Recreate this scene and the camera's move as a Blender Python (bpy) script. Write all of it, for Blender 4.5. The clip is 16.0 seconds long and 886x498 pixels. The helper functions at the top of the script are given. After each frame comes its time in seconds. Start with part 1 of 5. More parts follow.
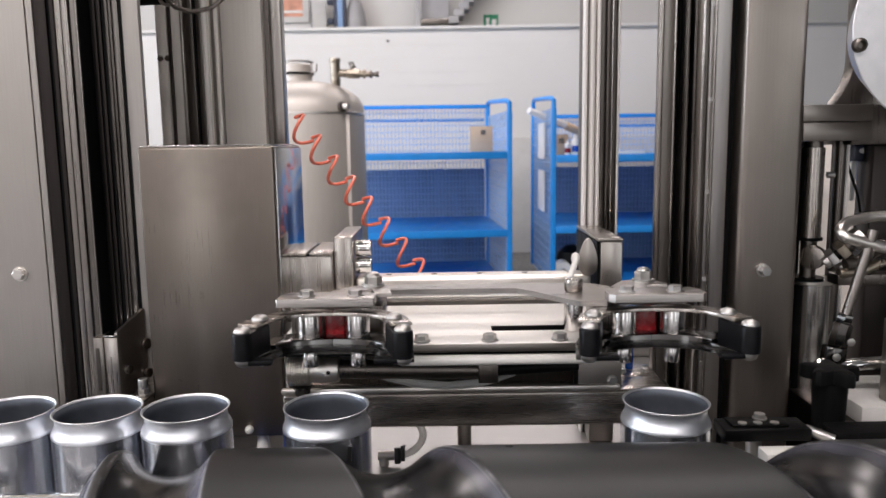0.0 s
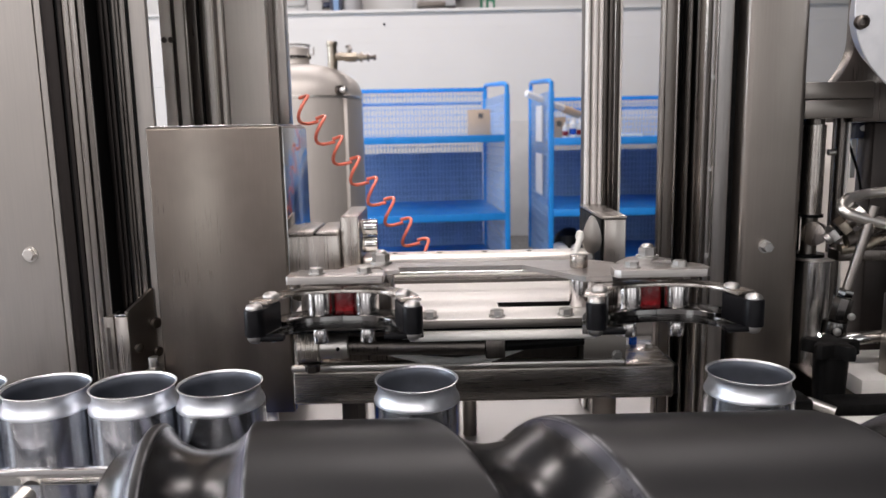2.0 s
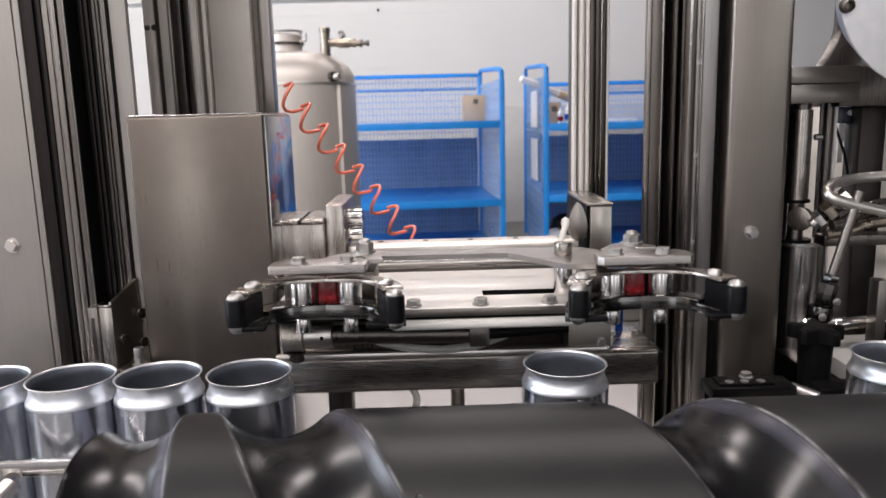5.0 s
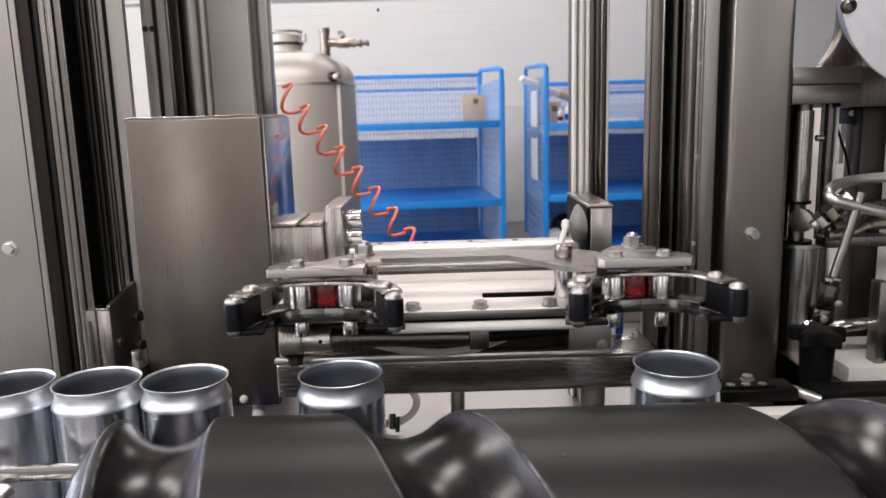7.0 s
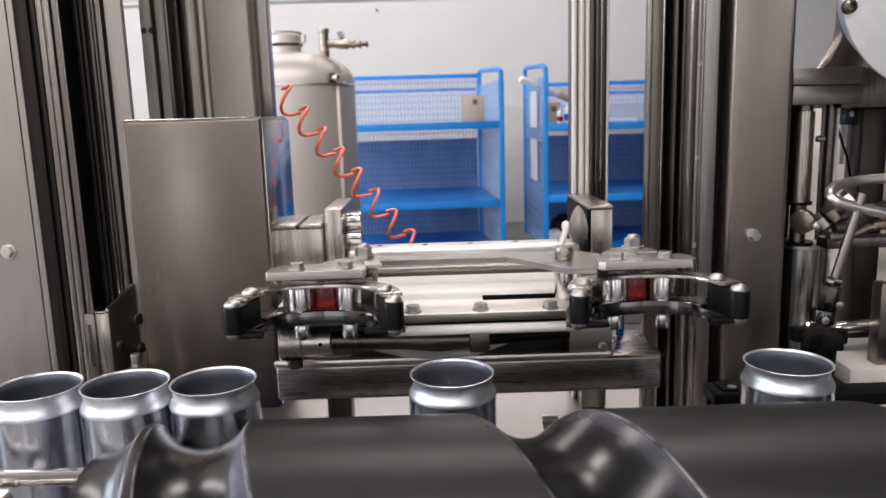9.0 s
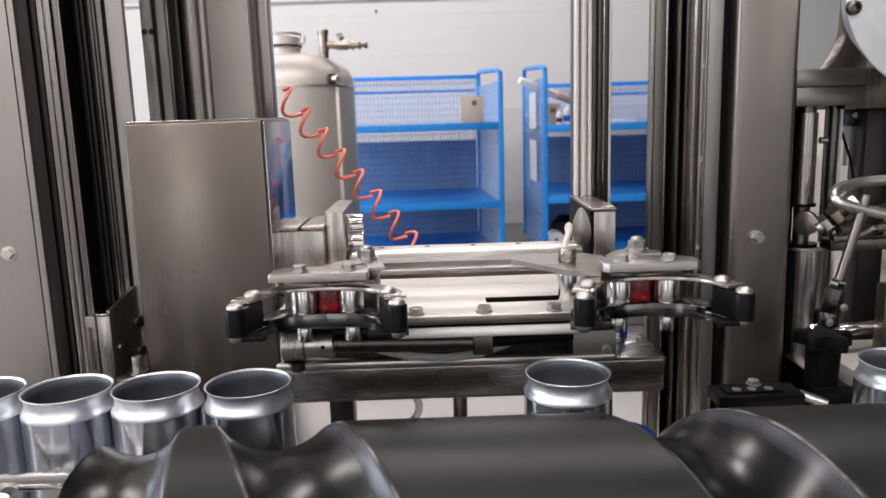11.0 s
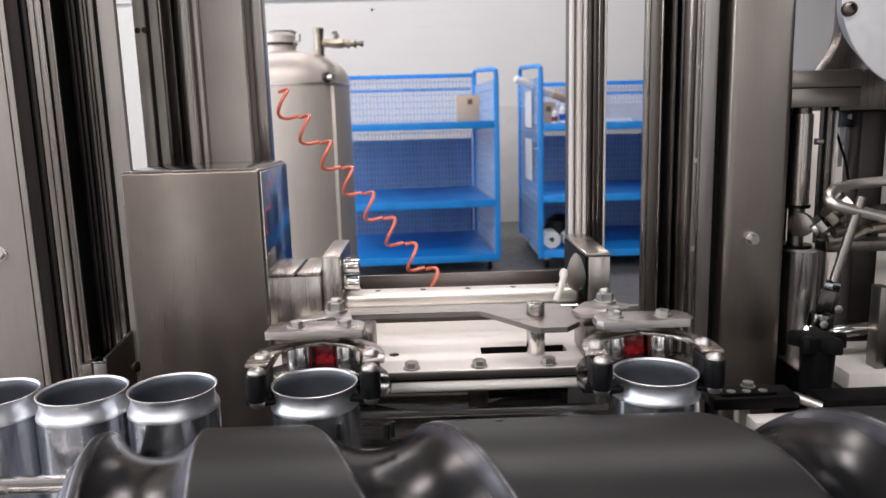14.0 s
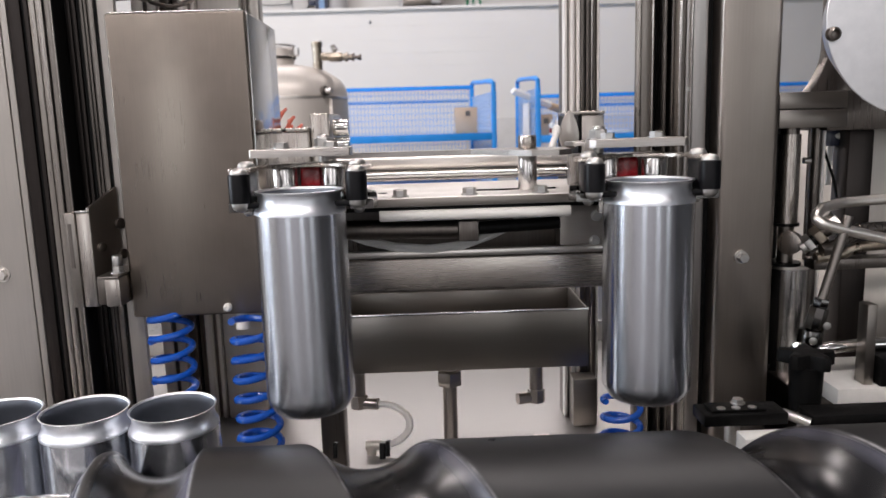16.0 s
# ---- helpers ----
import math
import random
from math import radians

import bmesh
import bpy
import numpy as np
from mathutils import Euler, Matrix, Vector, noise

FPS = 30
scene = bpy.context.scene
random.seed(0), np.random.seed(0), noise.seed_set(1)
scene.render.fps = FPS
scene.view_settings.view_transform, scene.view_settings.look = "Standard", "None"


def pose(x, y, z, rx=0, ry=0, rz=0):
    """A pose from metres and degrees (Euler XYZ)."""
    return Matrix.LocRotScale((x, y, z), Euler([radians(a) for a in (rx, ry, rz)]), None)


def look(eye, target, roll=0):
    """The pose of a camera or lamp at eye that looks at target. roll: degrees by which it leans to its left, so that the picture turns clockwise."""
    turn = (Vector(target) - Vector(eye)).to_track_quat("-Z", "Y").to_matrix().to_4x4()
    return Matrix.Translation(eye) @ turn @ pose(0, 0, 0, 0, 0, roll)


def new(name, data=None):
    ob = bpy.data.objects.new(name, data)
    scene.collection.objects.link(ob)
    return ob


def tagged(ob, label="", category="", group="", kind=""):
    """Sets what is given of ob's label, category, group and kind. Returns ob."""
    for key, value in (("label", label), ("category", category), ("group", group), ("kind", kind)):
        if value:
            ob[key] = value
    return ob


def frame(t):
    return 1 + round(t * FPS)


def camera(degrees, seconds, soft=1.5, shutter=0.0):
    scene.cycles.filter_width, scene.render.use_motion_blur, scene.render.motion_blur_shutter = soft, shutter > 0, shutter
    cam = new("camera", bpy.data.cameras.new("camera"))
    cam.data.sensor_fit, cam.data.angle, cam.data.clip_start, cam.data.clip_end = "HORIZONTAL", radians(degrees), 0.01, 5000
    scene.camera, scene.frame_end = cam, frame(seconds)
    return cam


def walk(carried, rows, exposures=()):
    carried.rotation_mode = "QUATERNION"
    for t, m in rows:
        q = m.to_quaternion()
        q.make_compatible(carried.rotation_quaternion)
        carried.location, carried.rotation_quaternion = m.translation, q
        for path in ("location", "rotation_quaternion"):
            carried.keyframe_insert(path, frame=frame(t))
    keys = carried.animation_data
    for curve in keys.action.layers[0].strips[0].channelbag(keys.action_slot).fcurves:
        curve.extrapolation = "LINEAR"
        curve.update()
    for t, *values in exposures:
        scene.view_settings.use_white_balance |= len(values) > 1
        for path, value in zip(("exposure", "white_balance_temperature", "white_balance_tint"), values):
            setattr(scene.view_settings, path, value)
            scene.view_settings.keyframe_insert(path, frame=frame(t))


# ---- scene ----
cam = camera(61.7, 16.0, soft=1.6)
cam.data.dof.use_dof, cam.data.dof.focus_distance, cam.data.dof.aperture_fstop = True, 0.58, 15.0
PATH = [
    (0, (-0.0079, -0.4958, 0.3252), (-0.0076, 1.4849, 0.0480), -0.82),
    (0.5, (-0.0117, -0.5051, 0.3217), (-0.0101, 1.4742, 0.0342), -0.89),
    (1, (-0.0128, -0.5069, 0.3208), (-0.0106, 1.4713, 0.0262), -0.97),
    (1.5, (-0.0127, -0.5049, 0.3212), (-0.0075, 1.4716, 0.0159), -1.00),
    (2, (-0.0158, -0.5037, 0.3210), (-0.0088, 1.4707, 0.0021), -1.14),
    (2.5, (-0.0155, -0.5029, 0.3218), (-0.0066, 1.4693, -0.0101), -1.24),
    (3, (-0.0150, -0.5006, 0.3215), (-0.0049, 1.4699, -0.0206), -1.27),
    (3.5, (-0.0137, -0.5006, 0.3219), (-0.0035, 1.4687, -0.0270), -1.35),
    (4, (-0.0081, -0.5014, 0.3212), (0.0054, 1.4672, -0.0319), -1.40),
    (6.5, (-0.0044, -0.4997, 0.3234), (0.0083, 1.4683, -0.0327), -1.60),
    (7, (-0.0044, -0.4975, 0.3235), (0.0093, 1.4704, -0.0327), -1.59),
    (7.5, (-0.0050, -0.4964, 0.3241), (0.0086, 1.4717, -0.0319), -1.62),
    (8, (-0.0052, -0.4969, 0.3245), (0.0085, 1.4710, -0.0316), -1.61),
    (8.5, (-0.0049, -0.4962, 0.3246), (0.0103, 1.4718, -0.0316), -1.64),
    (9, (-0.0047, -0.4952, 0.3245), (0.0100, 1.4730, -0.0304), -1.71),
    (11.5, (-0.0083, -0.4911, 0.3249), (0.0109, 1.4776, -0.0272), -1.72),
    (12, (-0.0060, -0.4893, 0.3248), (0.0154, 1.4793, -0.0273), -1.72),
    (12.5, (-0.0065, -0.4870, 0.3243), (0.0174, 1.4816, -0.0277), -1.71),
    (13, (-0.0082, -0.4876, 0.3259), (0.0166, 1.4809, -0.0267), -1.74),
    (13.5, (-0.0078, -0.4870, 0.3256), (0.0188, 1.4815, -0.0268), -1.70),
    (14, (-0.0067, -0.4889, 0.3265), (0.0229, 1.4788, -0.0300), -1.56),
    (14.5, (-0.0065, -0.4883, 0.3274), (0.0249, 1.4794, -0.0291), -1.59),
    (15, (-0.0057, -0.4918, 0.3302), (0.0252, 1.4762, -0.0249), -1.64),
    (15.5, (-0.0056, -0.4974, 0.3344), (0.0264, 1.4719, -0.0131), -1.72),
    (16, (-0.0037, -0.4997, 0.3363), (0.0303, 1.4728, 0.0073), -1.70),
]
walk(cam, [(t, look(eye, target, roll)) for t, eye, target, roll in PATH])

# ---- light ----
FLOOR_Z = -0.94
CEIL_Z = 3.6
world = bpy.data.worlds.new("world")
world.use_nodes = True
world.node_tree.nodes["Background"].inputs["Color"].default_value = (0.8, 0.87, 1.0, 1)
world.node_tree.nodes["Background"].inputs["Strength"].default_value = 0.05
scene.world = world
scene.view_settings.exposure = 0.0
LAMP_PLACES = [(-2.6, -3.2, 350.0), (-2.6, 0.9, 280.0), (-1.4, 6.0, 235.0)]
LAMP_LENGTH = 8.4


def strip_lamp(x, y, watts):
    data = bpy.data.lights.new("ceiling_lamp", "AREA")
    data.shape, data.size, data.size_y = "RECTANGLE", LAMP_LENGTH, 0.42
    data.energy, data.color = watts, (1.0, 0.905, 0.895)
    lamp = new("ceiling_lamp", data)
    lamp.matrix_world = pose(x, y, CEIL_Z - 0.09)
    return lamp


for lx, ly, lw in LAMP_PLACES:
    strip_lamp(lx, ly, lw)
# daylight through the three windows behind the camera
WINDOWS = [(-2.8, -1.7), (0.5, 1.3), (3.0, 4.0)]
SILL, HEAD_Z = 0.0, 2.0
for wx0, wx1 in WINDOWS:
    sky = bpy.data.lights.new("window_daylight", "AREA")
    sky.shape, sky.size, sky.size_y = "RECTANGLE", wx1 - wx0, HEAD_Z - SILL
    sky.energy, sky.color = 15.0 * (wx1 - wx0), (0.95, 0.97, 1.0)
    daylight = new("window_daylight", sky)
    daylight.matrix_world = pose((wx0 + wx1) / 2, -5.05, (SILL + HEAD_Z) / 2, 90)
# cool daylight through the side window on the west
SIDE_WINDOW = (-1.5, 4.5, 0.2, 2.6)
side_sky = bpy.data.lights.new("side_window_daylight", "AREA")
side_sky.shape, side_sky.size, side_sky.size_y = "RECTANGLE", SIDE_WINDOW[3] - SIDE_WINDOW[2], SIDE_WINDOW[1] - SIDE_WINDOW[0]
side_sky.energy, side_sky.color = 420.0, (0.80, 0.88, 1.0)
side_daylight = new("side_window_daylight", side_sky)
side_daylight.matrix_world = pose(-7.05, (SIDE_WINDOW[0] + SIDE_WINDOW[1]) / 2, (SIDE_WINDOW[2] + SIDE_WINDOW[3]) / 2, 0, -90)


# ---- materials ----
def nodes_of(name):
    m = bpy.data.materials.new(name)
    m.use_nodes = True
    t = m.node_tree
    return m, t.nodes, t.links, t.nodes["Principled BSDF"]


def grain(nodes, links, scale, size=1.0, detail=4.0, space="Object"):
    coords = nodes.new("ShaderNodeTexCoord")
    mapping = nodes.new("ShaderNodeMapping")
    mapping.inputs["Scale"].default_value = scale
    noise_node = nodes.new("ShaderNodeTexNoise")
    noise_node.inputs["Scale"].default_value = size
    noise_node.inputs["Detail"].default_value = detail
    links.new(coords.outputs[space], mapping.inputs["Vector"])
    links.new(mapping.outputs["Vector"], noise_node.inputs["Vector"])
    return noise_node.outputs["Fac"]


def ramp(nodes, links, fac, lo, hi, a=0.35, b=0.65):
    r = nodes.new("ShaderNodeMapRange")
    r.inputs["From Min"].default_value, r.inputs["From Max"].default_value = a, b
    r.inputs["To Min"].default_value, r.inputs["To Max"].default_value = lo, hi
    links.new(fac, r.inputs["Value"])
    return r.outputs["Result"]


def blend(nodes, links, fac, c1, c2):
    m = nodes.new("ShaderNodeMix")
    m.data_type = "RGBA"
    links.new(fac, m.inputs["Factor"])
    for sock, c in ((m.inputs["A"], c1), (m.inputs["B"], c2)):
        if isinstance(c, tuple):
            sock.default_value = (*c, 1)
        else:
            links.new(c, sock)
    return m.outputs["Result"]


def surface(name, base, rough=0.5, metal=0.0, streak=(1, 1, 1), size=40.0, vary=0.15, rough_vary=0.08, bump=0.0, stain=0.1,
            stain_size=6.0, coat=0.0, spec=0.5, aniso=0.0, turn=0.25):
    """A procedural surface: fine grain along an axis, broad stains, uneven gloss and a little relief."""
    m, nodes, links, bsdf = nodes_of(name)
    fine = grain(nodes, links, streak, size)
    broad = grain(nodes, links, (1, 1, 1), stain_size, 3.0)
    dark = tuple(c * (1 - vary) for c in base)
    light = tuple(min(1.0, c * (1 + vary)) for c in base)
    col = blend(nodes, links, ramp(nodes, links, fine, 0, 1), dark, light)
    if stain > 0:
        col = blend(nodes, links, ramp(nodes, links, broad, 0, stain, 0.45, 0.75), col, tuple(c * 0.45 for c in base))
    links.new(col, bsdf.inputs["Base Color"])
    gloss = nodes.new("ShaderNodeMath")
    gloss.operation = "ADD"
    links.new(ramp(nodes, links, fine, rough - rough_vary, rough + rough_vary), gloss.inputs[0])
    links.new(ramp(nodes, links, broad, -rough_vary / 2, rough_vary), gloss.inputs[1])
    links.new(gloss.outputs[0], bsdf.inputs["Roughness"])
    bsdf.inputs["Metallic"].default_value = metal
    bsdf.inputs["Specular IOR Level"].default_value = spec
    bsdf.inputs["Coat Weight"].default_value = coat
    if aniso > 0:
        along = nodes.new("ShaderNodeTangent")
        along.direction_type, along.axis = "RADIAL", "Z"
        links.new(along.outputs["Tangent"], bsdf.inputs["Tangent"])
        bsdf.inputs["Anisotropic"].default_value = aniso
        bsdf.inputs["Anisotropic Rotation"].default_value = turn
    if bump > 0:
        b = nodes.new("ShaderNodeBump")
        b.inputs["Strength"].default_value = bump
        b.inputs["Distance"].default_value = 0.0006
        links.new(fine, b.inputs["Height"])
        links.new(b.outputs["Normal"], bsdf.inputs["Normal"])
    return m


STEEL_V = surface("brushed_steel_upright", (0.49, 0.45, 0.41), 0.28, 1.0, (1, 1, 0.02), 1500, 0.015, 0.015, 0.01, 0.12)
STEEL_H = surface("brushed_steel_level", (0.47, 0.43, 0.39), 0.27, 1.0, (0.02, 1, 1), 1500, 0.01, 0.012, 0.008, 0.12)
POLISHED_SHEET = surface("polished_sheet", (0.55, 0.54, 0.53), 0.14, 1.0, (1, 1, 0.03), 300, 0.03, 0.03, 0.0, 0.06)
FACE_STEEL = surface("brushed_column_face", (0.36, 0.32, 0.285), 0.33, 1.0, (1, 1, 0.02), 1200, 0.03, 0.03, 0.010, 0.30, 11)
STEEL_COVER = surface("satin_steel_cover", (0.225, 0.196, 0.168), 0.30, 1.0, (1, 1, 0.02), 1400, 0.03, 0.02, 0.006, 0.40, 17, aniso=0.6)
STEEL_PANEL = surface("satin_steel_panel", (0.53, 0.50, 0.465), 0.52, 1.0, (1, 1, 0.03), 700, 0.05, 0.05, 0.04, 0.08)
# near-black steel; on the left column its colour stands for shade
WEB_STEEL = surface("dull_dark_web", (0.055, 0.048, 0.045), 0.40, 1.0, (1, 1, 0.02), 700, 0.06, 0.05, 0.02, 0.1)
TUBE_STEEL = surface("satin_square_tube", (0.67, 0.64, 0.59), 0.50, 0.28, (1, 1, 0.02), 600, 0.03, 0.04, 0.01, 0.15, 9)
# paled so that the rear steel posts look lit from the front
POST_LIGHT = surface("pale_lit_metal", (0.80, 0.765, 0.71), 0.45, 0.12, (1, 1, 0.02), 500, 0.03, 0.04, 0.01, 0.12, 9)
# dark steel, also the shaded strips of the columns put into colour
STEEL_DARK = surface("dark_and_shaded_steel", (0.17, 0.152, 0.137), 0.32, 1.0, (1, 1, 0.02), 800, 0.08, 0.06, 0.05, 0.2)
STEEL_MID = surface("mid_grey_steel", (0.29, 0.265, 0.24), 0.34, 1.0, (0.02, 1, 1), 800, 0.03, 0.04, 0.02, 0.15)
DARK_CHROME = surface("dark_chrome", (0.13, 0.125, 0.12), 0.16, 1.0, (1, 1, 1), 120, 0.04, 0.03, 0.0, 0.06)
CHROME = surface("polished_steel", (0.66, 0.65, 0.63), 0.10, 1.0, (1, 1, 1), 120, 0.04, 0.04, 0.0, 0.06)
MACHINED = surface("machined_steel", (0.82, 0.78, 0.73), 0.36, 1.0, (0.05, 1, 1), 900, 0.04, 0.03, 0.02, 0.12)
DECK = surface("deck_steel", (0.40, 0.39, 0.375), 0.42, 1.0, (0.05, 1, 1), 500, 0.03, 0.03, 0.01, 0.05)
ALUMINIUM = surface("can_aluminium", (0.655, 0.68, 0.73), 0.22, 1.0, (1, 1, 0.01), 34, 0.03, 0.015, 0.0, 0.0, aniso=0.75)
RIM = surface("can_rim", (0.88, 0.90, 0.93), 0.40, 1.0, (1, 1, 1), 50, 0.02, 0.01, 0.0, 0.0)
NECK = surface("can_shoulder", (0.82, 0.85, 0.90), 0.40, 1.0, (1, 1, 0.1), 200, 0.03, 0.03, 0.0, 0.0)
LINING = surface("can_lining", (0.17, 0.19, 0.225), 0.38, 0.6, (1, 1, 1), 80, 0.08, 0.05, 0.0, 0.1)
# paled so that the guide post's left flutes look lit
STEEL_LIGHT = surface("pale_satin_metal", (0.92, 0.89, 0.85), 0.50, 0.45, (1, 1, 0.02), 500, 0.03, 0.04, 0.02, 0.10)
RAIL_STEEL = surface("ground_rail_steel", (0.50, 0.48, 0.46), 0.38, 1.0, (1, 1, 0.02), 700, 0.05, 0.04, 0.02, 0.12)
DISC_STEEL = surface("turned_steel_disc", (0.80, 0.80, 0.81), 0.42, 0.8, (1, 1, 1), 90, 0.04, 0.06, 0.02, 0.08)
PLATE = surface("ground_plate_steel", (0.45, 0.425, 0.40), 0.34, 1.0, (0.04, 1, 1), 1200, 0.10, 0.06, 0.05, 0.18, 25)
SPACER = surface("turned_spacer_steel", (0.74, 0.72, 0.70), 0.22, 1.0, (1, 1, 0.05), 300, 0.05, 0.04, 0.0, 0.1)
NUT = surface("nut_steel", (0.55, 0.54, 0.52), 0.36, 1.0, (1, 1, 1), 200, 0.08, 0.05, 0.0, 0.15, 30)
FLUTED = surface("ground_steel_profile", (0.74, 0.70, 0.66), 0.17, 1.0, (1, 1, 0.015), 900, 0.06, 0.04, 0.02, 0.12)
RUBBER = surface("black_rubber", (0.004, 0.004, 0.005), 0.36, 0.0, (1, 1, 1), 200, 0.2, 0.03, 0.0, 0.0, spec=0.16)
# matt black, also painted shade in the columns' gaps and grooves
BLACK = surface("matt_black_and_shade", (0.005, 0.005, 0.005), 0.42, 0.0, (1, 1, 0.05), 300, 0.3, 0.06, 0.02, 0.0, spec=0.1)
NAVY = surface("navy_plastic", (0.012, 0.018, 0.045), 0.4, 0.0, (1, 1, 1), 120, 0.1, 0.06, 0.02, 0.1)
WHITE_PLASTIC = surface("white_plastic", (0.78, 0.77, 0.73), 0.40, 0.0, (1, 1, 1), 120, 0.03, 0.06, 0.02, 0.1)
RED = surface("red_plastic", (0.24, 0.005, 0.009), 0.25, 0.0, (1, 1, 1), 200, 0.2, 0.08, 0.03, 0.3, 60)
ORANGE = surface("orange_hose", (0.90, 0.23, 0.15), 0.35, 0.0, (1, 1, 1), 60, 0.08, 0.05, 0.0, 0.05)
BLUE_HOSE = surface("blue_hose", (0.008, 0.085, 0.46), 0.22, 0.0, (1, 1, 1), 60, 0.1, 0.05, 0.0, 0.05)
BLUE_PAINT = surface("blue_paint", (0.012, 0.27, 0.76), 0.38, 0.0, (1, 1, 1), 12, 0.07, 0.06, 0.02, 0.12, 3)
BLUE_SHEET = surface("blue_sheet", (0.20, 0.33, 0.55), 0.4, 0.0, (1, 1, 0.2), 10, 0.12, 0.06, 0.02, 0.2, 4)
WIRE = surface("mesh_wire", (0.30, 0.46, 0.72), 0.4, 0.0, (1, 1, 1), 30, 0.05, 0.05, 0.0, 0.05)
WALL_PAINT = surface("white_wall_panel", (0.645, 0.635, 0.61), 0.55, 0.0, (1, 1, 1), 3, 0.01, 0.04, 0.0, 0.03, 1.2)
# dark tone of the unseen east wall, so that steel reflects dark there
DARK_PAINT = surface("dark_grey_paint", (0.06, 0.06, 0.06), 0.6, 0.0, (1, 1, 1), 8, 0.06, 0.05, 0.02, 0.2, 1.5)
# also keeps the unseen south wall dim in reflections
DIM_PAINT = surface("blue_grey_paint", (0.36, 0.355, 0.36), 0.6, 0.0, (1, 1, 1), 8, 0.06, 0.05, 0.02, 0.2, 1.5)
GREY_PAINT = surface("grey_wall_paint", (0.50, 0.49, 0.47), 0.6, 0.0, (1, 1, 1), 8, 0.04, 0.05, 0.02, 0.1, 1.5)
CEILING_PAINT = surface("ceiling_paint", (0.30, 0.30, 0.30), 0.7, 0.0, (1, 1, 1), 5, 0.03, 0.05, 0.02, 0.1, 1.0)
CONCRETE = surface("floor_concrete", (0.115, 0.113, 0.11), 0.42, 0.0, (1, 1, 1), 18, 0.08, 0.1, 0.06, 0.2, 1.3)
CARD = surface("cardboard", (0.55, 0.40, 0.27), 0.75, 0.0, (1, 1, 6), 40, 0.06, 0.05, 0.04, 0.12)
PAPER = surface("paper", (0.78, 0.77, 0.75), 0.7, 0.0, (1, 1, 1), 20, 0.03, 0.05, 0.0, 0.05)
SALMON = surface("faded_orange_print", (0.72, 0.36, 0.25), 0.5, 0.0, (1, 1, 1), 9, 0.25, 0.05, 0.0, 0.2, 5)
GREEN = surface("green_sign", (0.01, 0.22, 0.10), 0.5, 0.0, (1, 1, 1), 20, 0.05, 0.05, 0.0, 0.0)
BRASS = surface("dull_brass", (0.36, 0.315, 0.255), 0.35, 1.0, (1, 1, 1), 80, 0.1, 0.08, 0.0, 0.2)
TANK_STEEL = surface("tank_steel", (0.57, 0.53, 0.485), 0.48, 0.4, (1, 1, 0.1), 60, 0.025, 0.06, 0.03, 0.15, 3)
LAMP_GLASS = surface("lamp_diffuser", (0.85, 0.85, 0.84), 0.4, 0.0, (1, 1, 1), 10, 0.02, 0.05, 0.0, 0.0)


